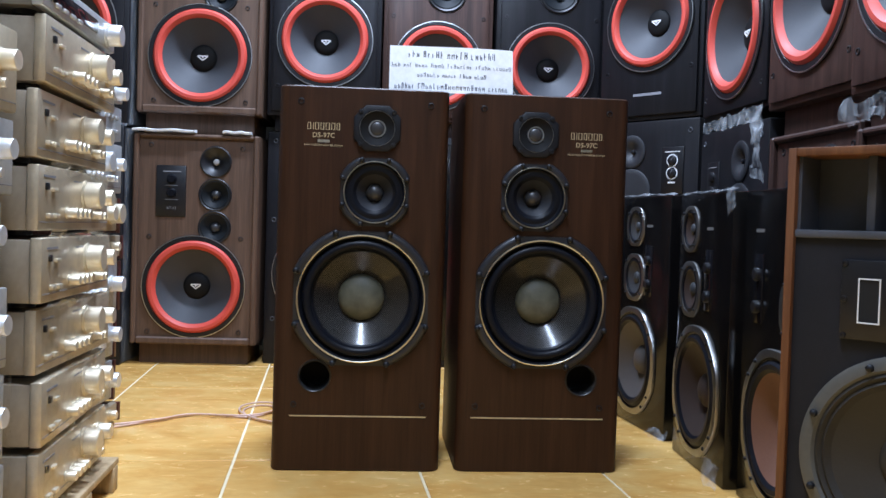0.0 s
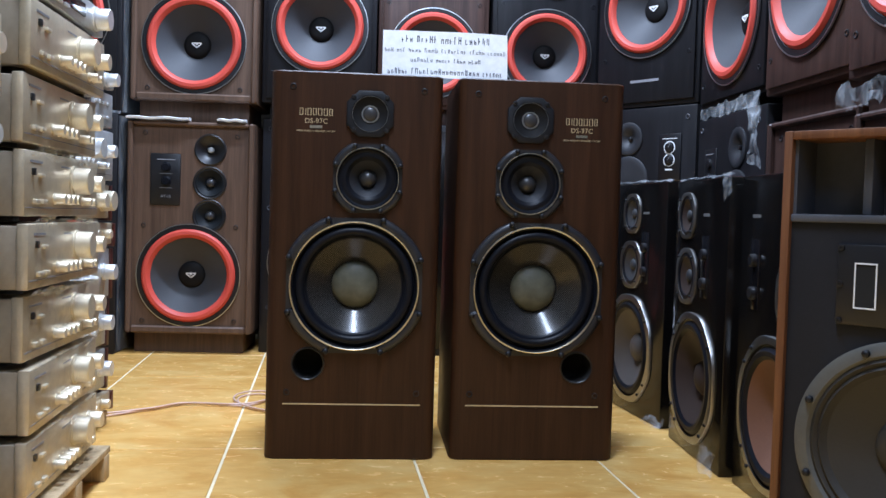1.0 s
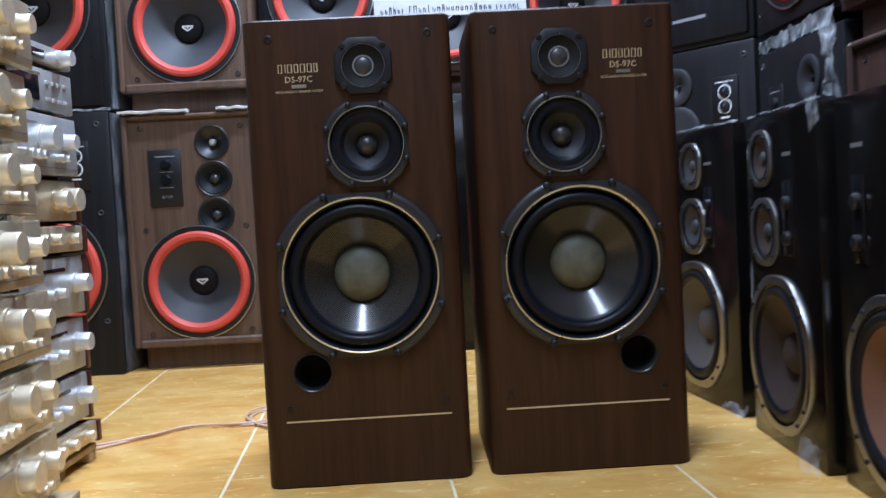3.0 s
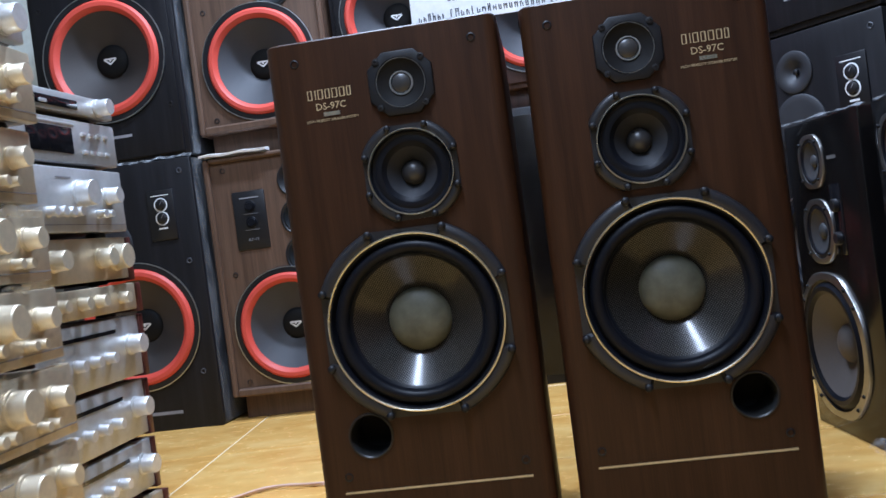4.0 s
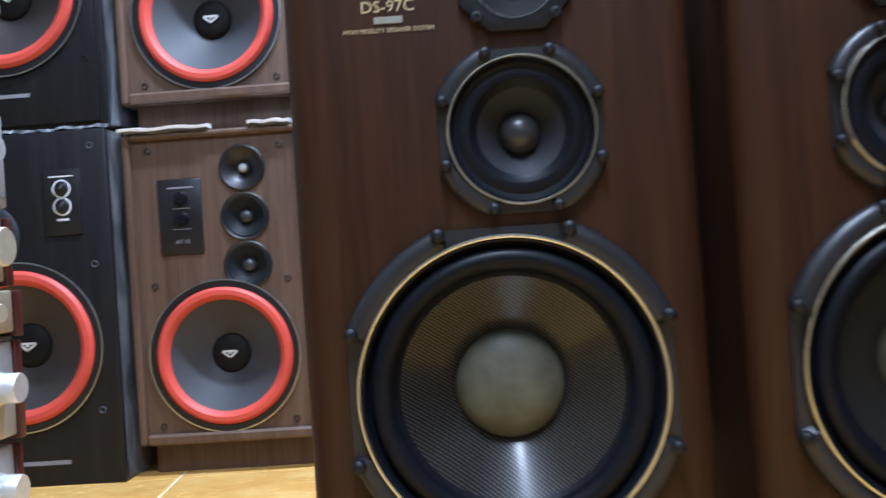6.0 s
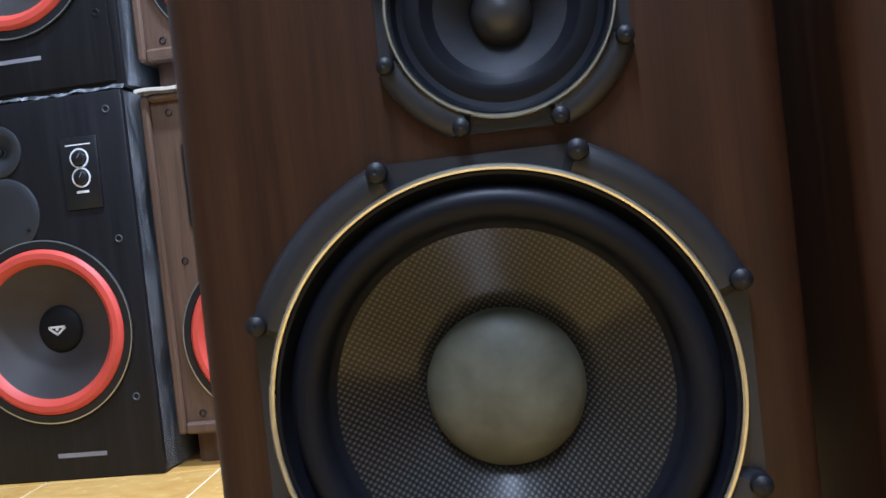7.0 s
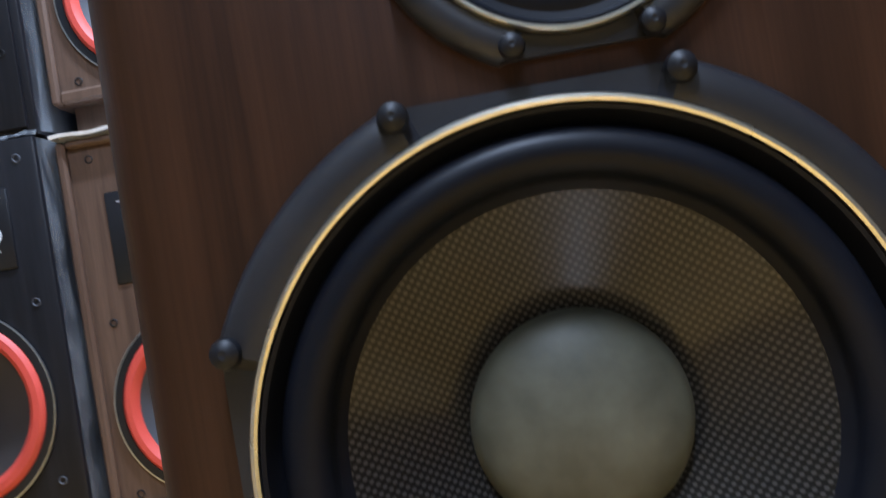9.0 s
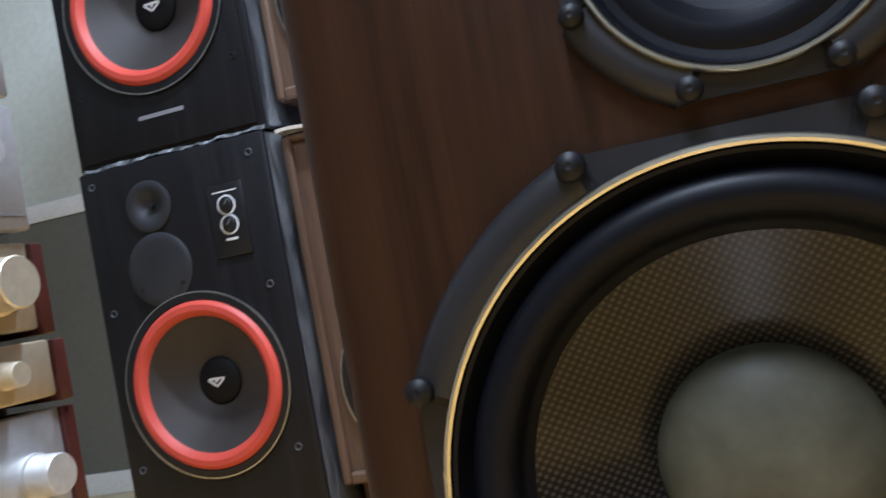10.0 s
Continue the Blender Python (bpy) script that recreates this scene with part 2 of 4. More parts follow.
# Patchy whitish base colour stands in for sheen and glints on clear film.
def sheen_film_material(name="painted_sheen_film", tone=0.5, low=0.05, high=0.28):
    m, nt, b = mat_new(name)
    v = coords(nt, (1, 1, 0.25))
    n = node(nt, "ShaderNodeTexNoise", Scale=26.0, Detail=4.0, Distortion=1.0)
    nt.links.new(v, n.inputs["Vector"])
    b.inputs["Base Color"].default_value = (tone, tone * 1.05, tone * 1.09, 1)
    b.inputs["Roughness"].default_value = 0.25
    mr = node(nt, "ShaderNodeMapRange")
    mr.inputs["From Min"].default_value, mr.inputs["From Max"].default_value = 0.35, 0.7
    mr.inputs["To Min"].default_value, mr.inputs["To Max"].default_value = low, high
    nt.links.new(n.outputs["Fac"], mr.inputs["Value"])
    nt.links.new(mr.outputs["Result"], b.inputs["Alpha"])
    bump(nt, b, n.outputs["Fac"], 0.6, 0.006)
    return m


SHEEN_FILM = sheen_film_material()
FILM = sheen_film_material("painted_glint_film", 0.70, 0.03, 0.42)


# ---------------------------------------------------------------- mesh helpers
def mesh_of(name, bm, material, smooth=True):
    me = bpy.data.meshes.new(name)
    bmesh.ops.recalc_face_normals(bm, faces=bm.faces)
    if smooth:
        for f in bm.faces:
            f.smooth = True
        for e in bm.edges:
            if len(e.link_faces) == 2 and e.calc_face_angle(0) > radians(32):
                e.smooth = False
    bm.to_mesh(me)
    bm.free()
    me.materials.append(material)
    return me


def part(name, bm, material, parent, label="", at=None):
    ob = new(name, mesh_of(name, bm, material))
    ob.parent = parent
    if at is not None:
        ob.matrix_basis = at
    if label:
        tagged(ob, label)
    return ob


def thing(name, label, category, group="", kind=""):
    ob = new(name)
    ob.empty_display_size = 0.1
    return tagged(ob, label, category, group, kind)


def box(bm, x0, x1, y0, y1, z0, z1, bevel=0.0, segs=2):
    r = bmesh.ops.create_cube(bm, size=1.0)
    vs = r["verts"]
    for v in vs:
        v.co = Vector((x0 + (v.co.x + 0.5) * (x1 - x0), y0 + (v.co.y + 0.5) * (y1 - y0), z0 + (v.co.z + 0.5) * (z1 - z0)))
    if bevel:
        es = list({e for v in vs for e in v.link_edges})
        bmesh.ops.bevel(bm, geom=es, offset=bevel, segments=segs, profile=0.5, affect="EDGES")
    return bm


def boxes(*specs, bevel=0.0, segs=2):
    bm = bmesh.new()
    for s in specs:
        box(bm, *s, bevel=bevel, segs=segs)
    return bm


def lathe(profile, cx=0.0, cz=0.0, y=0.0, segs=64, bm=None):
    """Turns a profile of (radius, forward) about an axis that points to the front, -y."""
    bm = bm or bmesh.new()
    rings = []
    for r, d in profile:
        if r <= 1e-6:
            rings.append([bm.verts.new((cx, y - d, cz))])
        else:
            rings.append([bm.verts.new((cx + r * math.cos(a), y - d, cz + r * math.sin(a)))
                          for a in (2 * math.pi * i / segs for i in range(segs))])
    for a, b in zip(rings, rings[1:]):
        for i in range(segs):
            j = (i + 1) % segs
            if len(a) == 1 and len(b) == 1:
                continue
            if len(a) == 1:
                bm.faces.new((a[0], b[i], b[j]))
            elif len(b) == 1:
                bm.faces.new((a[i], a[j], b[0]))
            else:
                bm.faces.new((a[i], a[j], b[j], b[i]))
    return bm


def plate(outline, cx, cz, y, d0, d1, bevel=0.002, hole=0.0, sink=0.0):
    """A flat plate with an outline of (x, z) points and maybe a round hole; from forward d0 to d1."""
    bm = bmesh.new()
    n = len(outline)
    drop = [sink if abs(((math.degrees(math.atan2(z, x)) + 45) % 90) - 45) < 22.4 else 0.0 for x, z in outline]
    lift = [(d1 + bevel - dr, 0.0) if dr else (d1, 1.0) for dr in drop]
    top = [bm.verts.new((cx + x, y - lo, cz + z)) for (x, z), (lo, up) in zip(outline, lift)]
    rim = []
    for x, z in outline:
        k = 1 - bevel / max(1e-6, math.hypot(x, z))
        rim.append((x * k, z * k))
    half = [(ox + 0.35 * (rx - ox), oz + 0.35 * (rz - oz)) for (ox, oz), (rx, rz) in zip(outline, rim)]
    shoulder = [bm.verts.new((cx + x, y - lo - bevel * 0.72 * up, cz + z)) for (x, z), (lo, up) in zip(half, lift)]
    crown = [bm.verts.new((cx + x, y - lo - bevel * up, cz + z)) for (x, z), (lo, up) in zip(rim, lift)]
    base = [bm.verts.new((cx + x, y - d0, cz + z)) for x, z in outline]
    for i in range(n):
        j = (i + 1) % n
        bm.faces.new((base[i], base[j], top[j], top[i]))
        bm.faces.new((top[i], top[j], shoulder[j], shoulder[i]))
        bm.faces.new((shoulder[i], shoulder[j], crown[j], crown[i]))
    if hole:
        inner = []
        low = []
        for x, z in outline:
            a = math.atan2(z, x)
            inner.append(bm.verts.new((cx + hole * math.cos(a), y - d1 - bevel + drop[len(inner)], cz + hole * math.sin(a))))
            low.append(bm.verts.new((cx + hole * math.cos(a), y - d0, cz + hole * math.sin(a))))
        for i in range(n):
            j = (i + 1) % n
            bm.faces.new((crown[i], crown[j], inner[j], inner[i]))
            bm.faces.new((inner[i], inner[j], low[j], low[i]))
    else:
        bm.faces.new(crown)
    return bm


def lobe_frame(outline, cx, cz, crest, low, hole):
    """Cast driver frame: four domed lobes, flat sunk pieces between them, round opening."""
    bm = bmesh.new()
    n = len(outline)
    prof = [(0.0, 0.0), (0.0, 0.42), (0.05, 0.64), (0.13, 0.80), (0.24, 0.92), (0.38, 0.985), (0.52, 1.0), (0.68, 0.96), (0.84, 0.86), (1.0, 0.72), (1.0, -0.1)]
    rings = []
    for u, hgt in prof:
        ring = []
        for x, z in outline:
            ang = math.degrees(math.atan2(z, x))
            flat = abs(((ang + 45) % 90) - 45) < 22.4
            k = 1 + u * (hole / math.hypot(x, z) - 1)
            d = min(hgt * crest, low) if flat else hgt * crest
            ring.append(bm.verts.new((cx + x * k, -d, cz + z * k)))
        rings.append(ring)
    for p, q in zip(rings, rings[1:]):
        for i in range(n):
            j = (i + 1) % n
            bm.faces.new((p[i], p[j], q[j], q[i]))
    return bm


def octagon(rx, rz, corner=1.43, steps=72):
    """Square with its corners cut off on the slant."""
    pts = []
    for i in range(steps):
        c, q = math.cos(2 * math.pi * i / steps), math.sin(2 * math.pi * i / steps)
        k = (abs(c) ** 12 + abs(q) ** 12 + ((abs(c) + abs(q)) / corner) ** 12) ** (-1 / 12)
        pts.append((rx * k * c, rz * k * q))
    return pts


def lobed(r_big, r_small, steps=96):
    """Round frame that bulges in the four diagonal sectors and is cut back at the cardinal ones."""
    pts = []
    for i in range(steps):
        a = 2 * math.pi * i / steps
        k = abs(((math.degrees(a) + 45) % 90) - 45)
        r = min(r_big, r_small / math.cos(radians(k))) if k < 23 else r_big
        pts.append((r * math.cos(a), r * math.sin(a)))
    return pts


def rounded_rect(w, h, r, steps=5, chamfer=False):
    pts = []
    for cx, cz, a0 in ((w / 2 - r, h / 2 - r, 0), (-w / 2 + r, h / 2 - r, 90), (-w / 2 + r, -h / 2 + r, 180), (w / 2 - r, -h / 2 + r, 270)):
        for i in range(steps + 1):
            a = radians(a0 + 90 * i / steps)
            pts.append((cx + r * math.cos(a), cz + r * math.sin(a)))
    return pts


def writing(text, size, material, parent, x, y, z, name="lettering", wide=1.0):
    """Flat letters on a front that faces -y, centred on (x, z)."""
    cu = bpy.data.curves.new(name, "FONT")
    cu.body, cu.size, cu.align_x, cu.align_y, cu.extrude, cu.resolution_u = text, size, "CENTER", "CENTER", 0.0003, 2
    tmp = bpy.data.objects.new(name, cu)
    me = bpy.data.meshes.new_from_object(tmp)
    bpy.data.objects.remove(tmp)
    me.transform(Matrix.Diagonal((wide, 1, 1, 1)))
    me.transform(pose(0, 0, 0, 90))
    me.materials.append(material)
    ob = new(name, me)
    ob.parent = parent
    ob.matrix_basis = pose(x, y, z)
    return ob


def bars(spec, material, parent, y, name="print_bar", thick=0.0008):
    """Each spec: x, z, width, height of a printed bar."""
    for x, z, w, h in spec:
        part(name, boxes((x - w / 2, x + w / 2, y - thick, y + 0.0006, z - h / 2, z + h / 2)), material, parent)


def cabinet_body(w, h, d, r, y0=0.0, z0=0.0):
    """A box cabinet whose two upright front edges are rounded with radius r."""
    bm = bmesh.new()
    out = []
    steps = 6
    for i in range(steps + 1):
        a = radians(180 + 90 * i / steps)
        out.append((-w / 2 + r + r * math.cos(a), y0 + r + r * math.sin(a)))
    for i in range(steps + 1):
        a = radians(270 + 90 * i / steps)
        out.append((w / 2 - r + r * math.cos(a), y0 + r + r * math.sin(a)))
    out += [(w / 2, y0 + d), (-w / 2, y0 + d)]
    c = 0.003
    rows = []
    for z, k in ((z0, c), (z0 + c, 0), (z0 + h - c, 0), (z0 + h, c)):
        rows.append([bm.verts.new((x * (1 - 2 * k / w), y0 + d / 2 + (y - y0 - d / 2) * (1 - 2 * k / d), z)) for x, y in out])
    n = len(out)
    for a, b in zip(rows, rows[1:]):
        for i in range(n):
            j = (i + 1) % n
            bm.faces.new((a[i], a[j], b[j], b[i]))
    bm.faces.new(rows[0][::-1])
    bm.faces.new(rows[-1])
    return bm


def dome_profile(r, depth, rise, steps=8):
    return [(r * math.cos(radians(90 * i / steps)), depth + rise * math.sin(radians(90 * i / steps))) for i in range(steps + 1)]


def cut_front(bm, holes, depth=0.085, segs=64, blind=True):
    """Opens round holes (x, z, radius) in the flat front (lowest y) and lines each with a blind tube."""
    if not blind:
        rear = max(bm.faces, key=lambda f: (round(f.calc_center_median().y, 4), f.calc_area()))
        bmesh.ops.delete(bm, geom=[rear], context="FACES_ONLY")
    front = min((f for f in bm.faces if abs(f.normal.y) > 0.99 or abs(f.calc_center_median().y) < 9), key=lambda f: (round(f.calc_center_median().y, 4), -f.calc_area()))
    y = front.calc_center_median().y
    edges = list(front.edges)
    bmesh.ops.delete(bm, geom=[front], context="FACES_ONLY")
    for cx, cz, r in holes:
        ring = [bm.verts.new((cx + r * math.cos(2 * math.pi * k / segs), y, cz + r * math.sin(2 * math.pi * k / segs))) for k in range(segs)]
        deep = [bm.verts.new((v.co.x, y + depth, v.co.z)) for v in ring]
        for k in range(segs):
            n = (k + 1) % segs
            edges.append(bm.edges.new((ring[k], ring[n])))
            bm.faces.new((ring[k], ring[n], deep[n], deep[k]))
        if blind:
            bm.faces.new(deep)
    bmesh.ops.triangle_fill(bm, use_beauty=True, use_dissolve=False, edges=edges)
    return bm


BOLT = mesh_of("bolt", lathe([(0.0072, 0.0), (0.0074, 0.003), (0.0066, 0.0075), (0.004, 0.0098), (0.0018, 0.0102), (0.0, 0.0095)], segs=14), BOLT_BLACK)
SCREW = mesh_of("screw", lathe([(0.0055, 0.0), (0.005, 0.002), (0.0022, 0.0024), (0.0018, 0.001), (0, 0.001)], segs=12), BLACK_PLASTIC)
SOCKET = mesh_of("grille_socket", lathe([(0.0075, -0.002), (0.0075, 0.0012), (0.0055, 0.0018), (0.0045, -0.001), (0.003, -0.003), (0, -0.003)], segs=16), BLACK_PLASTIC)

RIM_SOCKET = mesh_of("grille_socket", lathe([(0.0078, -0.002), (0.0078, 0.0012), (0.0062, 0.0020), (0.0048, 0.0), (0.0044, -0.006), (0, -0.006)], segs=16), SLATE)


def shared(name, mesh, parent, x, y, z, s=1.0):
    ob = new(name, mesh)
    ob.parent = parent
    ob.matrix_basis = pose(x, y, z) @ Matrix.Diagonal((s, s, s, 1))
    return ob


# ---------------------------------------------------------------- the pair of floor speakers
def floor_speaker(side, label):
    """side +1: midrange and treble lie to the right of the middle; -1: mirrored."""
    W, H, D = 0.399, 0.896, 0.36
    t = thing("floor_speaker", label, "loudspeaker", "pair of walnut floor speakers")
    body = cabinet_body(W, H + 0.011, D, 0.024, 0.0, -0.011)
    bmesh.ops.translate(body, verts=body.verts, vec=(-0.003 * side, 0, 0))
    part("cabinet", cut_front(body, [(0, 0.400, 0.1475), (0.0245 * side, 0.651, 0.0705), (-0.1045 * side, 0.2145, 0.0365)]), WALNUT, t)
    # woofer
    wz = 0.400
    basket = part("woofer", lobe_frame(lobed(0.1725, 0.1585, 160), 0, wz, 0.0130, 0.0045, 0.146), CAST, t, "black cast woofer frame with bulging corners")
    part("trim_ring", lathe([(0.1512, 0.008), (0.1514, 0.0134), (0.1506, 0.0146), (0.1490, 0.0148), (0.1476, 0.0140), (0.1467, 0.006)], 0, wz, 0, 128), GOLD, basket, "thin polished gold ring")
    part("surround", lathe([(0.1475, 0.010), (0.1465, 0.013), (0.1445, 0.012), (0.1420, 0.004), (0.1395, 0.001), ] + [(0.1275 + 0.0115 * math.cos(radians(a)), 0.001 + 0.0115 * math.sin(radians(a))) for a in range(15, 181, 15)] + [(0.1145, -0.0012), (0.1128, -0.0026), (0.1105, -0.0050)], 0, wz, 0, 128), RUBBER, basket, "black rubber roll surround")
    part("cone", lathe([(0.1112, -0.0045), (0.092, -0.0180), (0.073, -0.0310), (0.052, -0.0455)], 0, wz, 0, 128), WEAVE, basket, "woven bronze-grey cone")
    part("dust_cap", lathe([(0.0560, -0.0470), (0.0555, -0.0435)] + dome_profile(0.0545, -0.0420, 0.0225), 0, wz, 0, 64), DOME, basket, "olive-grey domed dust cap")
    for k in range(8):
        a = radians(22.5 + 45 * k)
        shared("bolt", BOLT, basket, 0.166 * math.cos(a), -0.0095, wz + 0.166 * math.sin(a))
    # midrange
    mx, mz = 0.0245 * side, 0.651
    mid = part("midrange", lobe_frame(lobed(0.0895, 0.0800, 160), mx, mz, 0.0105, 0.0040, 0.069), CAST, t, "black cast midrange frame")
    part("trim_ring", lathe([(0.0728, 0.007), (0.0729, 0.0125), (0.0722, 0.0134), (0.0710, 0.0134), (0.0702, 0.012), (0.0698, 0.007)], mx, mz, 0, 96), GOLD, mid, "thin polished gold ring")
    part("surround", lathe([(0.0702, 0.009), (0.0685, 0.0095), (0.066, 0.004), (0.062, 0.0030), (0.057, 0.0050), (0.051, 0.0040), (0.046, -0.001), (0.0425, -0.0035)], mx, mz, 0, 96), RUBBER, mid)
    part("cone", lathe([(0.0430, -0.0030), (0.037, -0.009), (0.030, -0.0165), (0.021, -0.027)], mx, mz, 0, 96), MID_CONE, mid, "slate-black paper cone")
    part("dust_cap", lathe([(0.0225, -0.029)] + dome_profile(0.0205, -0.027, 0.018), mx, mz, 0, 48), SOFT_DOME, mid, "grey domed dust cap")
    for k in range(8):
        a = radians(22.5 + 45 * k)
        shared("bolt", BOLT, mid, mx + 0.0815 * math.cos(a), -0.0085, mz + 0.0815 * math.sin(a), 0.82)
    # treble
    tx, tz = 0.0265 * side, 0.801
    oct_out = []
    for x, z in rounded_rect(0.110, 0.108, 0.028, 1):
        oct_out.append((x, z))
    tw = part("tweeter", plate(oct_out, tx, tz, 0, -0.001, 0.0055, 0.003, hole=0.044), BOLT_BLACK, t, "black tweeter plate with cut corners")
    part("horn", lathe([(0.0445, 0.008), (0.0435, 0.009), (0.041, 0.0075), (0.032, 0.004), (0.022, 0.001), (0.0185, 0.0)], tx, tz, 0, 64), MATT_CAP, tw)
    part("trim_ring", lathe([(0.0418, 0.0075), (0.0415, 0.0092), (0.0408, 0.0092), (0.0404, 0.0072)], tx, tz, 0, 64), DIM_SILVER, tw, "hair-thin silver ring")
    part("dome_ring", lathe([(0.0205, 0.0005), (0.0200, 0.003), (0.0178, 0.003), (0.0168, 0.0)], tx, tz, 0, 48), SILVER, tw, "thin silver ring")
    part("dome", lathe(dome_profile(0.0168, 0.0, 0.006), tx, tz, 0, 32), SOFT_DOME, tw)
    for sx in (-1, 1):
        for sz in (-1, 1):
            shared("screw", SCREW, tw, tx + sx * 0.0385, -0.0085, tz + sz * 0.0385, 1.1)
    # port, sockets, line
    px = -0.1045 * side
    part("port", lathe([(0.0395, 0.0), (0.0392, 0.002), (0.037, 0.0024), (0.0352, 0.0008)], px, 0.2145, 0, 48), BLACK_PLASTIC, t, "black port rim")
    part("port_tube", lathe([(0.0356, 0.0012), (0.0350, -0.080), (0, -0.080)], px, 0.2145, 0, 48), HOLE_SHADE, t)
    for sx in (-1, 1):
        for z in (0.147, 0.859):
            shared("grille_socket", SOCKET, t, sx * 0.152, 0, z)
    part("gold_line", boxes((-0.161, 0.161, -0.0012, 0.0005, 0.1185, 0.1215)), GILT, t, "thin gold line")
    # name plate in gold print
    lx, lz = -0.098 * side, 0.802
    letters = [0.0095, 0.004, 0.0105, 0.0095, 0.0110, 0.0105, 0.0085]
    total = sum(letters) + 0.0022 * 6
    x = lx - total / 2
    for w in letters:
        x1, z0, z1, s = x + w * 0.86, lz - 0.008, lz + 0.008, 0.0013
        if w < 0.005:
            spec = [(x + w / 2 - s / 2, x + w / 2 + s / 2, -0.0008, 0.0006, z0, z1)]
        else:
            spec = [(x, x + s, -0.0008, 0.0006, z0, z1), (x1 - s * 1.3, x1, -0.0008, 0.0006, z0, z1), (x + s, x1 - s * 1.3, -0.0008, 0.0006, z0, z0 + s * 0.7), (x + s, x1 - s * 1.3, -0.0008, 0.0006, z1 - s * 0.7, z1)]
        part("logo_block", boxes(*spec), GILT, t)
        x += w + 0.0022
    writing("DS-97C", 0.0165, GILT, t, lx, -0.0006, lz - 0.0215, "model_lettering")
    part("gold_badge", boxes((lx - 0.014, lx + 0.014, -0.0014, 0.0005, lz - 0.0378, lz - 0.0312)), GOLD, t, "small gold badge")
    writing("HIGH FIDELITY SPEAKER SYSTEM", 0.0062, GILT, t, lx, -0.0006, lz - 0.0445, "small_lettering")
    return t


left_speaker = floor_speaker(1, "dark walnut floor loudspeaker with gold-ringed woofer and port")
left_speaker.matrix_basis = pose(-0.2007, 2.1575, 0.011, 0, 0, 1.5)
right_speaker = floor_speaker(-1, "dark walnut floor loudspeaker with gold-ringed woofer, mirrored layout")
right_speaker.matrix_basis = pose(0.2300, 2.1715, 0.011, 0, 0, 1.5)


# ---------------------------------------------------------------- paper sign on top
def paper_sign():
    t = thing("paper_sign", "white folded paper sign with dark printed lines on speakers", "sign")
    bm = bmesh.new()
    nx, nz = 24, 8
    grid = []
    for i in range(nx + 1):
        u = i / nx - 0.5
        grid.append([(0.300 * u, 0.010 * (2 * u) ** 2 + 0.022 * (j / nz) + 0.0015 * math.sin(9 * u + 3 * j / nz), 0.114 * j / nz) for j in range(nz + 1)])
    front = [[bm.verts.new((x, y, z)) for x, y, z in col] for col in grid]
    back = [[bm.verts.new((x, y + 0.0012, z)) for x, y, z in col] for col in grid]
    for i in range(nx):
        for j in range(nz):
            bm.faces.new((front[i][j], front[i + 1][j], front[i + 1][j + 1], front[i][j + 1]))
            bm.faces.new((back[i][j], back[i][j + 1], back[i + 1][j + 1], back[i + 1][j]))
    part("sheet", bm, PAPER, t)
    # folded-back leaf on which the sheet leans
    part("back_leaf", boxes((-0.147, 0.147, 0.075, 0.0762, 0.0, 0.094)), PAPER, t, at=pose(0, 0, 0, 16) )
    lines = [(0.0, 0.0935, 0.022, [0.030, 0.052, 0.052, 0.062]), (0.0, 0.0665, 0.0125, [0.022, 0.022, 0.032, 0.034, 0.062, 0.038, 0.045]),
             (0.0, 0.0430, 0.0125, [0.055, 0.036, 0.030, 0.030]), (0.0, 0.0155, 0.017, [0.05, 0.165, 0.05])]
    rnd = random.Random(3)
    for cx, z, h, words in lines:
        gap = 0.006
        x = cx - (sum(words) + gap * (len(words) - 1)) / 2
        for w in words:
            u = (x + w / 2) / 0.300
            y = 0.010 * (2 * u) ** 2 + 0.022 * z / 0.114
            n = max(2, round(w / (0.0052 + 0.22 * h)))
            for k in range(n):
                ww = w / n
                xx = x + ww * (k + 0.5)
                uu = xx / 0.300
                yy = 0.010 * (2 * uu) ** 2 + 0.022 * z / 0.114 + 0.0015 * math.sin(9 * uu + 3 * z / 0.114)
                tall = rnd.choice((0.62, 0.62, 0.95))
                z0, z1 = z - h * 0.42, z - h * 0.42 + h * 0.84 * tall
                stem = ww * rnd.uniform(0.16, 0.22)
                half = ww * rnd.uniform(0.26, 0.36)
                spec = [(xx - half, xx - half + stem, yy - 0.0016, yy - 0.0004, z0, z1)]
                if rnd.random() < 0.75:
                    spec.append((xx + half - stem, xx + half, yy - 0.0016, yy - 0.0004, z0, z0 + (z1 - z0) * rnd.choice((0.66, 1.0))))
                zc = rnd.choice((z0, (z0 + z1) / 2, z1 - h * 0.09))
                spec.append((xx - half + stem, xx + half - stem, yy - 0.0016, yy - 0.0004, zc, zc + h * 0.09))
                part("print_bar", boxes(*spec), GREY_INK if h < 0.0126 and z > 0.05 else INK, t)
            x += w + gap
    return t


paper_sign().matrix_basis = pose(0.0, 2.195, 0.9075, 0, 0, 0.8)


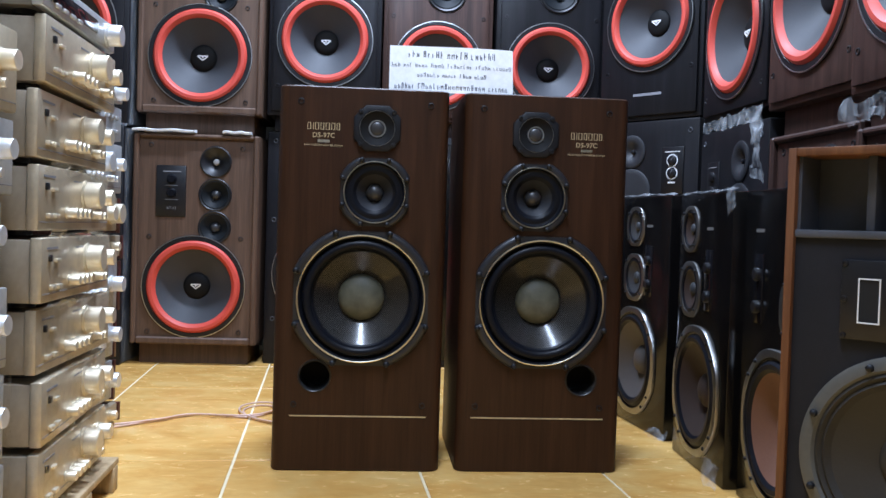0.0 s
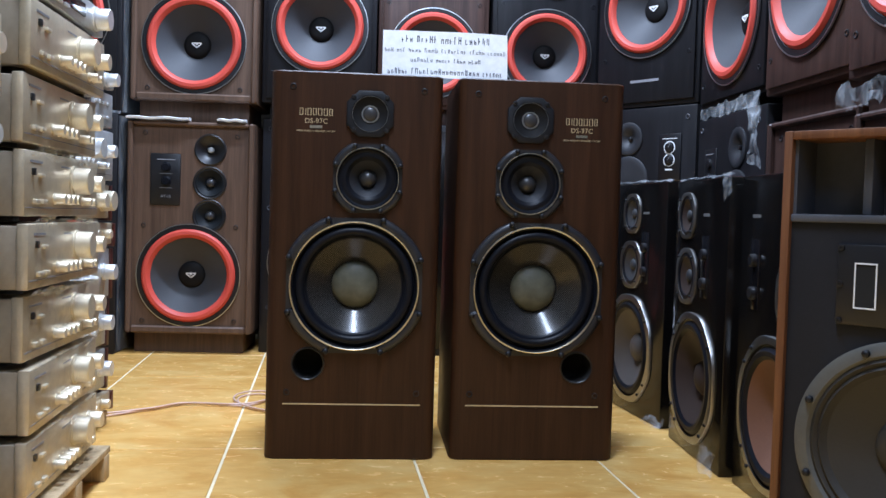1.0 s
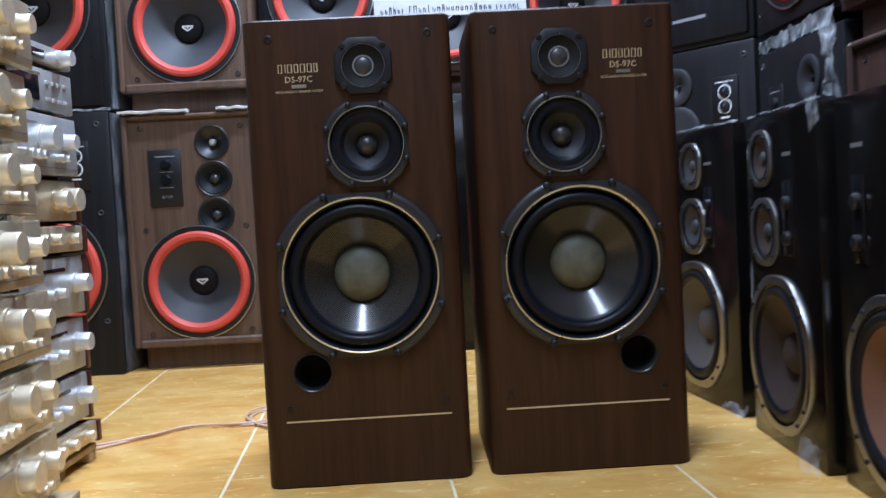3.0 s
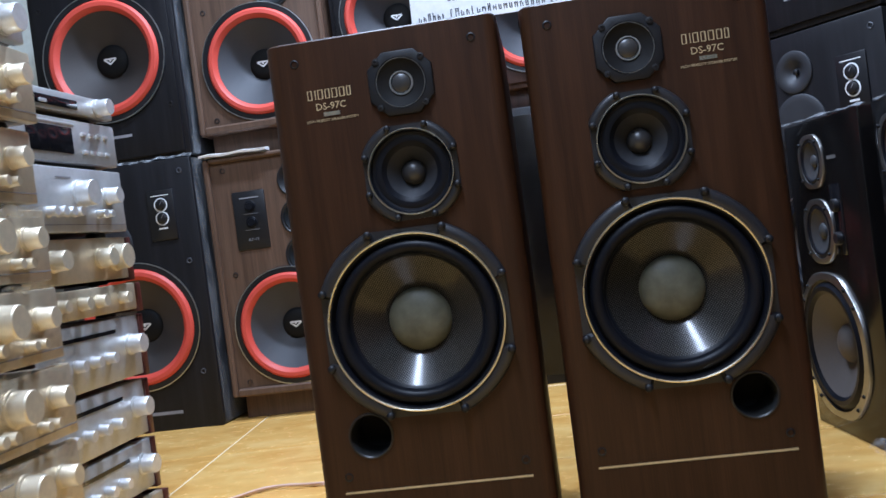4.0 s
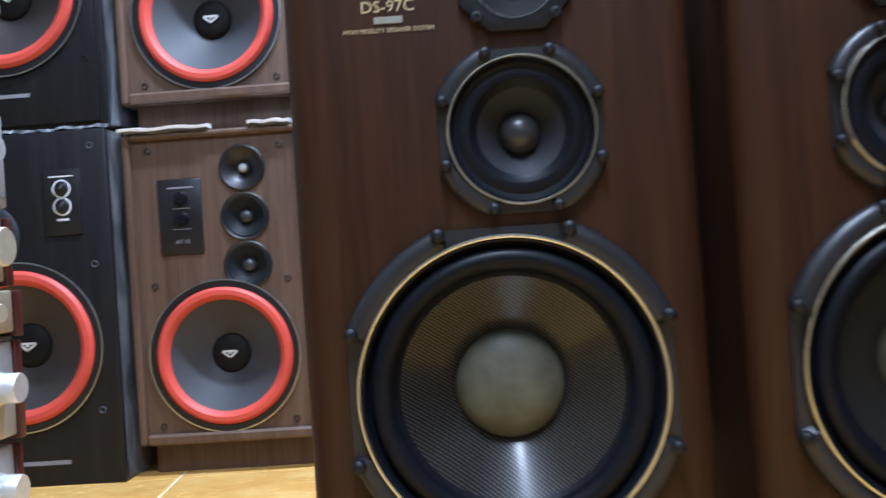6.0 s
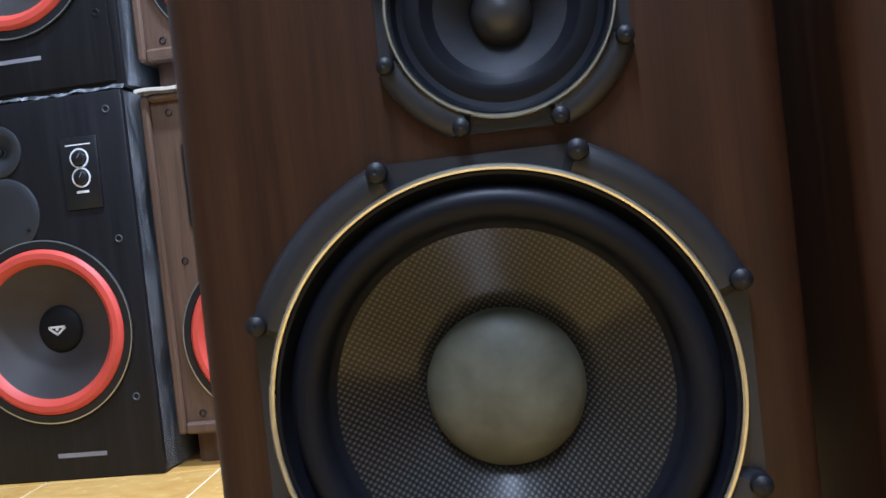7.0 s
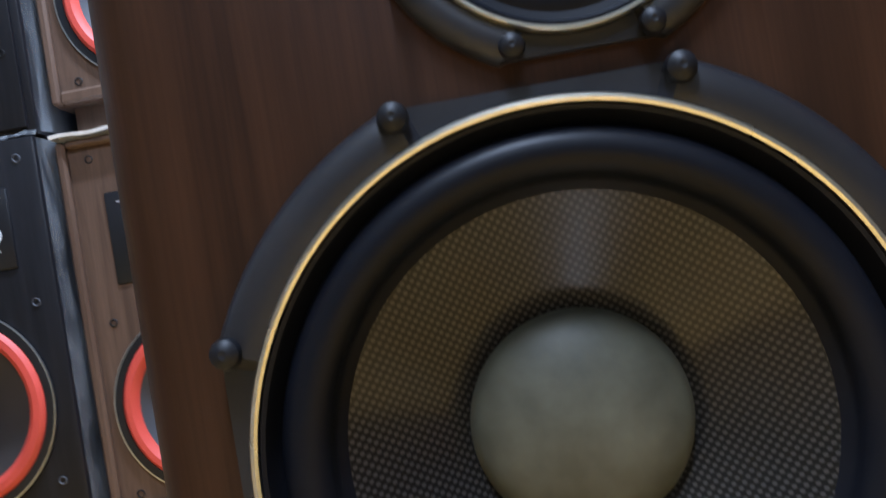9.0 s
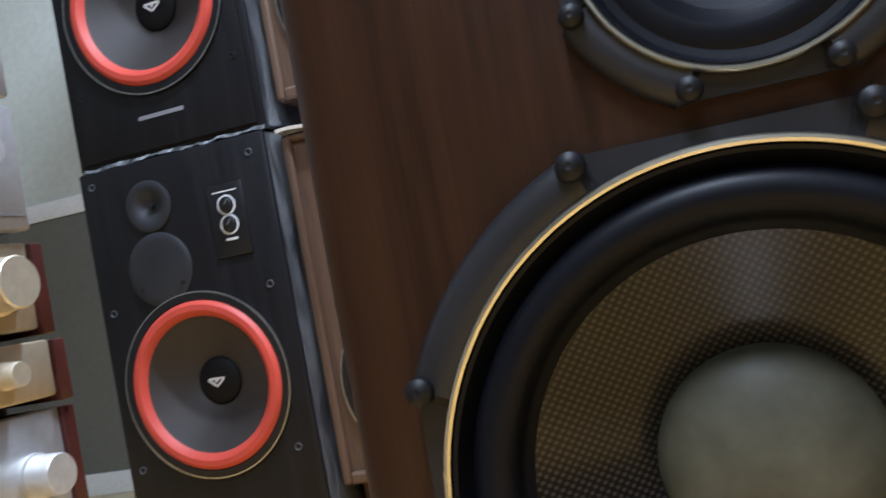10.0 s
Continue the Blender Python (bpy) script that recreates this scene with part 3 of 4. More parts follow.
# ---------------------------------------------------------------- red-ringed drivers
def red_woofer(t, cx, cz, cone, y=0.0, R=0.204, foam=None):
    k = R / 0.204
    w = part("woofer", lathe([(R, -0.003), (R, 0.006), (R - 0.003, 0.0085), (R - 0.017 * k, 0.0085), (R - 0.0205 * k, 0.004)], cx, cz, y, 72), BLACK_PLASTIC, t, "black woofer frame")
    part("trim_ring", lathe([(R + 0.0012, 0.004), (R + 0.001, 0.0090), (R - 0.0018, 0.0092), (R - 0.002, 0.006)], cx, cz, y, 72), SILVER, w, "thin silver ring")
    part("surround", lathe([(R - 0.0180 * k, 0.004), (R - 0.0205 * k, 0.010), (R - 0.028 * k, 0.0165), (R - 0.040 * k, 0.0170), (R - 0.050 * k, 0.009), (R - 0.0545 * k, 0.0)], cx, cz, y, 72), foam or RED, w, "black rubber roll surround" if foam else "red foam roll surround")
    part("cone", lathe([(R - 0.0540 * k, 0.001), (R - 0.060 * k, -0.004), (0.10 * k, -0.033), (0.042 * k, -0.068)], cx, cz, y, 72), cone, w, "dark grey paper cone")
    part("dust_cap", lathe([(0.0545 * k, -0.062)] + dome_profile(0.0535 * k, -0.060, 0.016), cx, cz, y, 40), MATT_CAP, w)
    # white emblem on the cap
    yy = y + 0.0425
    s = k * 0.9
    for x0, x1, z0, z1, turn in ((-0.022, 0.022, 0.004, 0.0095, 0), (-0.0155, 0.0155, -0.0026, 0.0026, 38), (-0.0155, 0.0155, -0.0026, 0.0026, -38)):
        ox = -0.0105 * s if turn == -38 else (0.0105 * s if turn == 38 else 0)
        bm = boxes((x0 * s, x1 * s, -0.001, 0.001, z0 * s, z1 * s))
        part("emblem_bar", bm, WHITE, w, at=pose(cx + ox, yy, cz - (0.004 * s if turn else 0), 0, -turn, 0))
    part("emblem_dot", lathe([(0.004 * s, -0.001), (0.004 * s, 0.001), (0, 0.001)], cx, cz + 0.001, yy, 12), WHITE, w)
    return w


def small_cone(t, name, cx, cz, r, y=0.0, domed=True, label=""):
    m = part(name, lathe([(r, -0.002), (r, 0.004), (r * 0.94, 0.006), (r * 0.86, 0.003)], cx, cz, y, 40), BLACK_PLASTIC, t, label)
    part("cone", lathe([(r * 0.87, 0.003), (r * 0.80, 0.004), (r * 0.70, -0.001), (r * 0.30, -0.018)], cx, cz, y, 40), BLUE_CONE, m)
    part("dust_cap", lathe([(r * 0.32, -0.019)] + dome_profile(r * 0.30, -0.018, r * 0.24), cx, cz, y, 24), SOFT_DOME if domed else BLACK_PLASTIC, m)
    return m


def framed_speaker(wood_mat, label, group, w=0.494, h=0.922, d=0.42, cone=None, panel=True):
    """Walnut box: plinth, frame round a recessed front, woofer low, three small drivers in a column."""
    cone = cone or PAPER_CONE
    t = thing("studio_speaker", label, "loudspeaker", group)
    f = 0.022
    pl = 0.083
    part("plinth", boxes((-w / 2 + 0.025, w / 2 - 0.035, 0.058, d - 0.03, 0, pl), bevel=0.002), wood_mat, t, "recessed wooden base")
    part("body", cut_front(boxes((-w / 2, w / 2, 0.03, d, pl, h)), [(-0.002, pl + 0.231, 0.178), (0.075, h - 0.107, 0.05), (0.075, h - 0.238, 0.055), (0.075, h - 0.369, 0.055)]), wood_mat, t)
    for nm, b in (("frame_side", (-w / 2, -w / 2 + f, 0.0, 0.03, pl, h)), ("frame_side", (w / 2 - f, w / 2, 0.0, 0.03, pl, h)),
                  ("frame_rail", (-w / 2 + f, w / 2 - f, 0.0, 0.03, pl, pl + f * 1.3)), ("frame_rail", (-w / 2 + f, w / 2 - f, 0.0, 0.03, h - f * 0.8, h))):
        part(nm, boxes(b, bevel=0.006, segs=1), wood_mat, t)
    y = 0.016
    part("baffle", cut_front(boxes((-w / 2 + f, w / 2 - f, y, 0.029, pl + f, h - f * 0.7)), [(-0.002, pl + 0.231, 0.178), (0.075, h - 0.107, 0.05), (0.075, h - 0.238, 0.055), (0.075, h - 0.369, 0.055)], 0.0128, blind=False), wood_mat, t)
    red_woofer(t, -0.002, pl + 0.231, cone, y)
    cx = 0.075
    horn = part("tweeter", lathe([(0.063, -0.001), (0.063, 0.004), (0.058, 0.006), (0.052, 0.004), (0.035, -0.008), (0.014, -0.022), (0, -0.022)], cx, h - 0.107, y, 48), BLACK_PLASTIC, t, "black horn tweeter")
    part("phase_plug", lathe([(0.011, -0.022), (0.013, -0.012), (0.009, -0.004), (0, -0.002)], cx, h - 0.107, y, 20), ALU, horn)
    small_cone(t, "upper_midrange", cx, h - 0.238, 0.066, y, label="black-coned midrange driver")
    small_cone(t, "lower_midrange", cx, h - 0.369, 0.066, y, label="black-coned midrange driver")
    cp = part("control_panel", boxes((-0.158, -0.040, y - 0.004, y + 0.002, h - 0.331, h - 0.126), bevel=0.004), BLACK_PLASTIC, t, "black control plate with two dials")
    bars([(-0.096, h - 0.150, 0.070, 0.004)], GREY_INK, cp, y - 0.0042)
    for z in (h - 0.180, h - 0.236):
        part("dial", lathe([(0.020, 0), (0.020, 0.003), (0.0175, 0.0045), (0.015, 0.004), (0.013, 0.008), (0, 0.008)], -0.096, z, y - 0.004, 24), RUBBER, cp)
        bars([(-0.096, z - 0.026, 0.05, 0.0018)], GREY_INK, cp, y - 0.0042)
    writing("AT-15", 0.015, GREY_INK, cp, -0.096, y - 0.0048, h - 0.296, "model_lettering")
    for x, z in ((-0.180, h - 0.046), (0.180, h - 0.052), (-0.182, h - 0.412), (0.180, h - 0.412), (-0.182, pl + 0.048), (0.180, pl + 0.05)):
        shared("grille_socket", SOCKET, t, x, y, z, 1.25)
    return t


def black_speaker(label, group, w=0.515, h=0.942, d=0.42, cone=None, side=1, R=0.2265, rings=True, foam=None):
    """Black box: large woofer low, round blanked midrange, horn tweeter and a plate with two ringed dials."""
    cone = cone or BROWN_CONE
    t = thing("black_speaker", label, "loudspeaker", group)
    tx, mx, cx, wz = -0.072 * side, -0.069 * side, 0.137 * side, 0.372
    k = w / 0.515
    tx, mx, cx = tx * k, mx * k, cx * k
    part("cabinet", cut_front(boxes((-w / 2, w / 2, 0.0, d, 0.0, h), bevel=0.007), [(0, wz, R - 0.022), (tx, h - 0.116, 0.034)]), BLACK_ASH, t)
    y = 0.0
    red_woofer(t, 0.0, wz, cone, y, R, foam)
    tw = part("tweeter", lathe([(0.064, -0.001), (0.064, 0.004), (0.060, 0.006), (0.044, 0.005), (0.032, -0.001), (0.012, -0.014), (0, -0.014)], tx, h - 0.116, y, 48), COVER_GREY, t, "dark grey horn tweeter")
    part("phase_plug", lathe([(0.008, -0.014), (0.008, -0.004), (0, 0.0)], tx, h - 0.116, y, 16), BLACK_PLASTIC, tw)
    part("midrange", lathe([(0.091, -0.001), (0.091, 0.004), (0.086, 0.007), (0.070, 0.0075), (0.02, 0.009), (0, 0.0095)], mx, h - 0.274, y, 48), COVER_GREY, t, "round dark grey midrange cover")
    for a in (215, 325):
        shared("screw", SCREW, t, mx + 0.073 * math.cos(radians(a)), -0.007, h - 0.274 + 0.073 * math.sin(radians(a)))
    cp = part("control_panel", boxes((cx - 0.049, cx + 0.049, -0.005, 0.002, h - 0.280, h - 0.104), bevel=0.004), BLACK_PLASTIC, t, "black control plate with two dials")
    ink = WHITE if rings else GREY_INK
    bars([(cx, h - 0.123, 0.066, 0.003), (cx, h - 0.238, 0.032, 0.006)], ink, cp, -0.005)
    for z in (h - 0.156, h - 0.203):
        part("dial", lathe([(0.018, 0), (0.017, 0.008), (0.013, 0.010), (0, 0.010)], cx, z, -0.005, 28), BLACK_PLASTIC, cp)
        if rings:
            part("dial_ring", lathe([(0.0245, 0.0), (0.0245, 0.0012), (0.0203, 0.0012), (0.0203, 0.0)], cx, z, -0.005, 36), WHITE, cp)
            part("pointer", boxes((-0.0008, 0.0008, -0.0008, 0.0008, 0, 0.014)), GREY_INK, cp, at=pose(cx, -0.0155, z, 0, 35, 0))
    bars([(0.055, 0.062, 0.13, 0.011)], GREY_INK, t, 0.0, "name_bar")
    for x, z in ((-0.222, h - 0.038), (0.215, h - 0.045), (-0.222, h - 0.36), (0.210, h - 0.36), (-0.218, 0.186), (0.207, 0.195)):
        shared("grille_socket", RIM_SOCKET, t, x * k, y, z, 1.25)
    return t


def big_speaker(material, label, group, w=0.47, h=0.90, d=0.42, cone=None, foot=0.06, woofer_z=0.245, name_plate=False, R=0.188):
    """Plain box with a red-ringed woofer low on the front and a dark midrange above it."""
    t = thing("red_ring_speaker", label, "loudspeaker", group)
    z0 = foot
    if foot:
        part("plinth", boxes((-w / 2 + 0.03, w / 2 - 0.03, 0.04, d - 0.03, 0, z0), bevel=0.002), material, t)
    holes = [(0.0, z0 + woofer_z, R - 0.022), (0.03, z0 + woofer_z + 0.305, 0.068)]
    part("cabinet", cut_front(boxes((-w / 2, w / 2, 0.004, d, z0, h), bevel=0.006), holes), material, t)
    part("front_panel", cut_front(boxes((-w / 2 + 0.018, w / 2 - 0.018, -0.006, 0.0035, z0 + 0.018, h - 0.018), bevel=0.003), holes, 0.0093, blind=False), material, t)
    y = -0.006
    red_woofer(t, 0.0, z0 + woofer_z, cone or PAPER_CONE, y, R)
    small_cone(t, "midrange", 0.03, z0 + woofer_z + 0.305, 0.083, y, label="dark midrange driver")
    if name_plate:
        bars([(0.0, z0 + 0.098, 0.13, 0.010)], GREY_INK, t, y, "name_bar")
    for x, z in ((-w * 0.41, z0 + woofer_z - 0.19), (w * 0.41, z0 + woofer_z - 0.19), (-w * 0.41, z0 + woofer_z + 0.2), (w * 0.41, z0 + woofer_z + 0.2)):
        shared("grille_socket", SOCKET, t, x, y, z, 1.2)
    return t


WALL_GROUP = "stacked speakers along the walls"
AT_Y = 3.660
at_low = framed_speaker(OAK, "brown walnut speaker with red-ringed woofer on the floor", WALL_GROUP)
at_low.matrix_basis = pose(-0.918, AT_Y, 0)
at_up = framed_speaker(OAK, "brown walnut speaker with red-ringed woofer stacked on another", WALL_GROUP)
at_up.matrix_basis = pose(-0.915, AT_Y + 0.012, 0.924)

bl_low = black_speaker("black ash speaker with red-ringed woofer standing on floor", WALL_GROUP, w=0.532)
bl_low.matrix_basis = pose(-1.456, 3.625, 0)
bl_up = big_speaker(BLACK_ASH, "black speaker with red-ringed woofer stacked on another", WALL_GROUP, w=0.538, h=0.92, foot=0.0, woofer_z=0.377, cone=BROWN_CONE, name_plate=True, R=0.226)
bl_up.matrix_basis = pose(-1.453, 3.635, 0.944)

u1 = big_speaker(BLACK_ASH, "black speaker with red-ringed woofer in the upper row", WALL_GROUP, w=0.455, woofer_z=0.31, R=0.192)
u1.matrix_basis = pose(-0.425, 3.71, 0.955)
u1_low = black_speaker("black speaker half hidden behind the floor pair", WALL_GROUP, w=0.47, h=0.953, R=0.205)
u1_low.matrix_basis = pose(-0.415, 3.75, 0)
u2 = big_speaker(REDWOOD, "reddish walnut speaker with red-ringed woofer in the upper row", WALL_GROUP, w=0.45, woofer_z=0.227, R=0.182)
u2.matrix_basis = pose(0.033, 3.74, 0.955)
u2_low = thing("black_speaker", "plain black cabinet hidden behind the walnut pair", "loudspeaker", WALL_GROUP)
part("cabinet", boxes((-0.23, 0.23, 0.0, 0.42, 0.0, 0.953), bevel=0.007), BLACK_ASH, u2_low)
part("front_panel", boxes((-0.205, 0.205, -0.008, -0.0005, 0.03, 0.925), bevel=0.003), BLACK_LACQUER, u2_low)
u2_low.matrix_basis = pose(0.055, 3.75, 0)
u3 = big_speaker(BLACK_ASH, "black speaker with red-ringed woofer behind the sign", WALL_GROUP, w=0.45, woofer_z=0.237, R=0.182)
u3.matrix_basis = pose(0.495, 3.72, 0.955)
u3_low = thing("black_speaker", "plain black cabinet below the upper row of speakers", "loudspeaker", WALL_GROUP)
part("cabinet", boxes((-0.225, 0.225, 0.0, 0.42, 0.0, 0.953), bevel=0.007), BLACK_ASH, u3_low)
part("front_panel", boxes((-0.2, 0.2, -0.008, -0.0005, 0.03, 0.925), bevel=0.003), BLACK_ASH, u3_low)
u3_low.matrix_basis = pose(0.515, 3.73, 0)

u4 = big_speaker(BLACK_ASH, "black speaker with red-ringed woofer turned into the corner", WALL_GROUP, w=0.47, foot=0.0, woofer_z=0.38, name_plate=True, R=0.196)
u4.matrix_basis = pose(0.833, 3.449, 1.020, 0, 0, -52)
u4_low = black_speaker("black speaker with white-ringed dials in the corner", WALL_GROUP, w=0.47, h=1.016, R=0.196, foam=RUBBER)
u4_low.matrix_basis = pose(0.833, 3.449, 0, 0, 0, -52)
RX = 0.945
u5 = big_speaker(BLACK_ASH, "black speaker with red-ringed woofer along the side wall", WALL_GROUP, w=0.52, foot=0.0, woofer_z=0.265, R=0.212)
u5.matrix_basis = pose(RX, 2.86, 0.970, 0, 0, -88)
u5_low = black_speaker("black speaker below, partly wrapped in clear film", WALL_GROUP, w=0.52, h=0.935, side=-1, rings=False)
u5_low.matrix_basis = pose(RX, 2.86, 0, 0, 0, -88)
u6 = big_speaker(REDWOOD, "reddish walnut speaker with red-ringed woofer on side row", WALL_GROUP, w=0.485, foot=0.075, woofer_z=0.285, R=0.210)
u6.matrix_basis = pose(RX, 2.335, 0.872, 0, 0, -88)
u6_low = framed_speaker(REDWOOD, "reddish walnut speaker in the lower side row", WALL_GROUP, w=0.485, h=0.871)
u6_low.matrix_basis = pose(RX + 0.01, 2.335, 0, 0, 0, -88)
u7 = big_speaker(REDWOOD, "walnut speaker at the near end of side row", WALL_GROUP, w=0.485, foot=0.075, woofer_z=0.285, R=0.210)
u7.matrix_basis = pose(RX - 0.02, 1.83, 0.844, 0, 0, -88)
u7_low = framed_speaker(REDWOOD, "walnut speaker under the near end of side row", WALL_GROUP, w=0.485, h=0.843)
u7_low.matrix_basis = pose(RX, 1.83, 0, 0, 0, -88)


# ---------------------------------------------------------------- black three-way speakers with silver frames
def silver_driver(t, name, cx, cz, r, cone, y=0.0, dome=None, label="", wide=1.0, frame_mat=None):
    big = r > 0.1
    outline = octagon(r * (1 + 0.4 * (wide - 1)), r, 1.43 if big else 1.5)
    f = part(name, plate(outline, cx, cz, y, -0.001, 0.0050 if big else 0.0030, 0.003 if big else 0.0012, hole=r * (0.90 if big else 0.84)), frame_mat or DIM_SILVER, t, label)
    if big:
        roll = [(r * 0.91, 0.006), (r * 0.87, 0.003), (r * 0.81, 0.011), (r * 0.75, 0.010), (r * 0.70, 0.002)]
        dish = [(r * 0.705, 0.003), (r * 0.5, -r * 0.10), (r * 0.27, -r * 0.22)]
        cap = [(r * 0.28, -r * 0.225)] + dome_profile(r * 0.27, -r * 0.22, r * 0.16)
    else:
        roll = [(r * 0.85, 0.003), (r * 0.80, 0.0022), (r * 0.75, 0.0038), (r * 0.70, 0.0034), (r * 0.66, 0.001)]
        dish = [(r * 0.665, 0.0012), (r * 0.45, -r * 0.06), (r * 0.25, -r * 0.11)]
        cap = [(r * 0.255, -r * 0.112)] + dome_profile(r * 0.25, -r * 0.11, r * 0.12)
    part("surround", lathe(roll, cx, cz, y, 56), RUBBER, f)
    part("cone", lathe(dish, cx, cz, y, 56), cone, f)
    part("dust_cap", lathe(cap, cx, cz, y, 32), dome or cone, f)
    for k in range(8 if r > 0.1 else 4):
        a = radians(45 + 90 * k) if r <= 0.1 else radians(36 + 90 * (k // 2) + 18 * (k % 2))
        q = r * 0.965
        shared("bolt", BOLT, f, cx + q * math.cos(a), y - 0.0060, cz + q * math.sin(a), 0.62 if r > 0.1 else 0.5)
    return f


def tower(label, cone, cap=None, small=None, wf=-0.045, md=-0.05, tw=-0.05, mark=0.05, up=0.01, rim=None):
    t = thing("three_way_speaker", label, "loudspeaker", "black speakers with silver driver frames")
    w, h, d = 0.375, 0.682 + up, 0.29
    part("cabinet", cut_front(boxes((-w / 2, w / 2, 0, d, 0, h), bevel=0.004), [(wf, 0.190 + up / 2, 0.136), (md, 0.437 + up, 0.056), (tw, 0.592 + up, 0.046)]), BLACK_LACQUER, t)
    silver_driver(t, "woofer", wf, 0.190 + up / 2, 0.163, cone, 0, cap, "silver-framed woofer")
    silver_driver(t, "midrange", md, 0.437 + up, 0.072, small or DUSTY_CONE, 0, DUSTY_CONE, "silver-framed midrange", 1.14, rim)
    silver_driver(t, "tweeter", tw, 0.592 + up, 0.060, small or DUSTY_CONE, 0, DUSTY_CONE, "silver-framed tweeter", 1.14, rim)
    bars([(mark, 0.594 + up, 0.042, 0.0075)], DULL_INK, t, 0.0, "logo_bar")
    lv = part("level_plate", boxes((mark - 0.025, mark + 0.025, -0.002, 0.001, 0.40, 0.55), bevel=0.0008), DARK_GLASS, t, "dark level plate")
    for z in (0.435, 0.505):
        part("dial", lathe([(0.014, 0), (0.0135, 0.008), (0.011, 0.010), (0, 0.010)], mark, z, -0.002, 24), BLACK_PLASTIC, lv)
    return t


tower_a = tower("glossy black three-way speaker with pale woofer cone", PALE_CONE, PALE_CONE, up=0.013)
tower_a.matrix_basis = pose(0.622, 2.70, 0, 0, 0, -82)
tower_b = tower("glossy black three-way speaker with dull brown woofer cone", DUSK_CONE, DUSK_CONE, DUSK_CONE, -0.020, -0.085, -0.095, 0.045, 0.008, DARK_SILVER)
tower_b.matrix_basis = pose(0.645, 2.235, 0, 0, 0, -90)
tower_c = tower("glossy black three-way speaker with rust-coloured woofer cone", RUST_CONE, RUST_CONE, None, 0.006, 0.085, 0.095, -0.105, 0.006)
tower_c.matrix_basis = pose(0.662, 1.825, 0, 0, 0, -90)


# ---------------------------------------------------------------- teak horn cabinet
def horn_cabinet():
    t = thing("horn_cabinet", "teak-sided dark horn loudspeaker cabinet on the floor", "loudspeaker")
    w, h, d = 0.52, 0.736, 0.33
    k = 0.014
    part("side_board", boxes((0, k, 0, d, 0, h), bevel=0.002), TEAK, t, "orange teak side board")
    part("side_board", boxes((w - k, w, 0, d, 0, h), bevel=0.002), TEAK, t)
    part("top_board", boxes((k, w - k, 0, d, h - k, h), bevel=0.002), TEAK, t, "orange teak top board")
    part("bottom_board", boxes((k, w - k, 0, d, 0, k), bevel=0.002), TEAK, t)
    part("back_board", boxes((k, w - k, d - 0.02, d - 0.005, k, h - k)), CAST, t)
    part("horn_back", boxes((k, w - k, 0.085, 0.100, 0.601, h - k)), SLATE, t, "slate grey horn back")
    part("shelf", boxes((k, w - k, 0.004, d - 0.02, 0.588, 0.601), bevel=0.002), SLATE, t, "dark shelf under the horn mouth")
    part("inner_side", boxes((k + 0.0005, k + 0.006, 0.012, 0.085, 0.601, h - k)), SLATE, t)
    for x in (0.125, 0.235, 0.345):
        part("horn_vane", boxes((x - 0.007, x + 0.007, 0.03, 0.085, 0.601, h - k), bevel=0.002), SLATE, t)
    part("baffle", cut_front(boxes((k, w - k, 0.010, 0.085, k, 0.588)), [(0.205, 0.243, 0.142)], 0.06), PA_BLACK, t, "matt black front baffle")
    hd = part("horn", boxes((0.093, 0.184, 0.002, 0.012, 0.4280, 0.5550), bevel=0.003), BLACK_PLASTIC, t, "black horn driver plate")
    for b in ((0.1213, 0.1233, -0.0005, 0.0025, 0.4550, 0.5265), (0.1532, 0.1552, -0.0005, 0.0025, 0.4550, 0.5265), (0.1233, 0.1532, -0.0005, 0.0025, 0.5243, 0.5265), (0.1233, 0.1532, -0.0005, 0.0025, 0.4550, 0.4572)):
        part("white_border", boxes(b), WHITE, hd)
    # Flat near-black panel painted as the shaded depth of the horn mouth.
    part("horn_mouth_shade", boxes((0.1233, 0.1532, 0.0008, 0.0025, 0.4572, 0.5243)), HOLE_SHADE, hd)
    for x in (0.099, 0.178):
        for z in (0.4340, 0.4920, 0.5490):
            shared("screw", SCREW, hd, x, 0.002, z, 1.0)
    f = part("woofer", lathe([(0.168, 0), (0.168, 0.008), (0.162, 0.011), (0.148, 0.011), (0.143, 0.006)], 0.205, 0.243, 0.010, 72), GREY_CAST, t, "grey woofer frame")
    part("surround", lathe([(0.144, 0.006), (0.138, 0.010), (0.132, 0.005), (0.127, 0.010), (0.121, 0.004), (0.117, 0.0)], 0.205, 0.243, 0.010, 72), OLIVE_CONE, f)
    part("cone", lathe([(0.118, 0.001), (0.085, -0.010), (0.05, -0.018)], 0.205, 0.243, 0.010, 72), OLIVE_CONE, f, "dark olive paper cone")
    part("dust_cap", lathe([(0.051, -0.018)] + dome_profile(0.05, -0.018, 0.016), 0.205, 0.243, 0.010, 40), OLIVE_CONE, f)
    for kk in range(8):
        a = radians(22.5 + 45 * kk)
        shared("bolt", BOLT, f, 0.205 + 0.156 * math.cos(a), -0.001, 0.243 + 0.156 * math.sin(a), 0.85)
    return t


horn_cabinet().matrix_basis = pose(0.524, 1.50, 0, 0, 0, -48)


# ---------------------------------------------------------------- stacks of amplifiers
KNOBS = {}


def knob(parent, x, z, r, length, material, name="knob"):
    key = (round(r, 4), round(length, 4), material.name)
    if key not in KNOBS:
        KNOBS[key] = mesh_of("knob", lathe([(r * 1.12, 0), (r * 1.12, length * 0.12), (r, length * 0.16), (r * 0.98, length * 0.94), (r * 0.93, length), (0, length * 1.005)], segs=28), material)
    return shared(name, KNOBS[key], parent, x, -0.006, z)


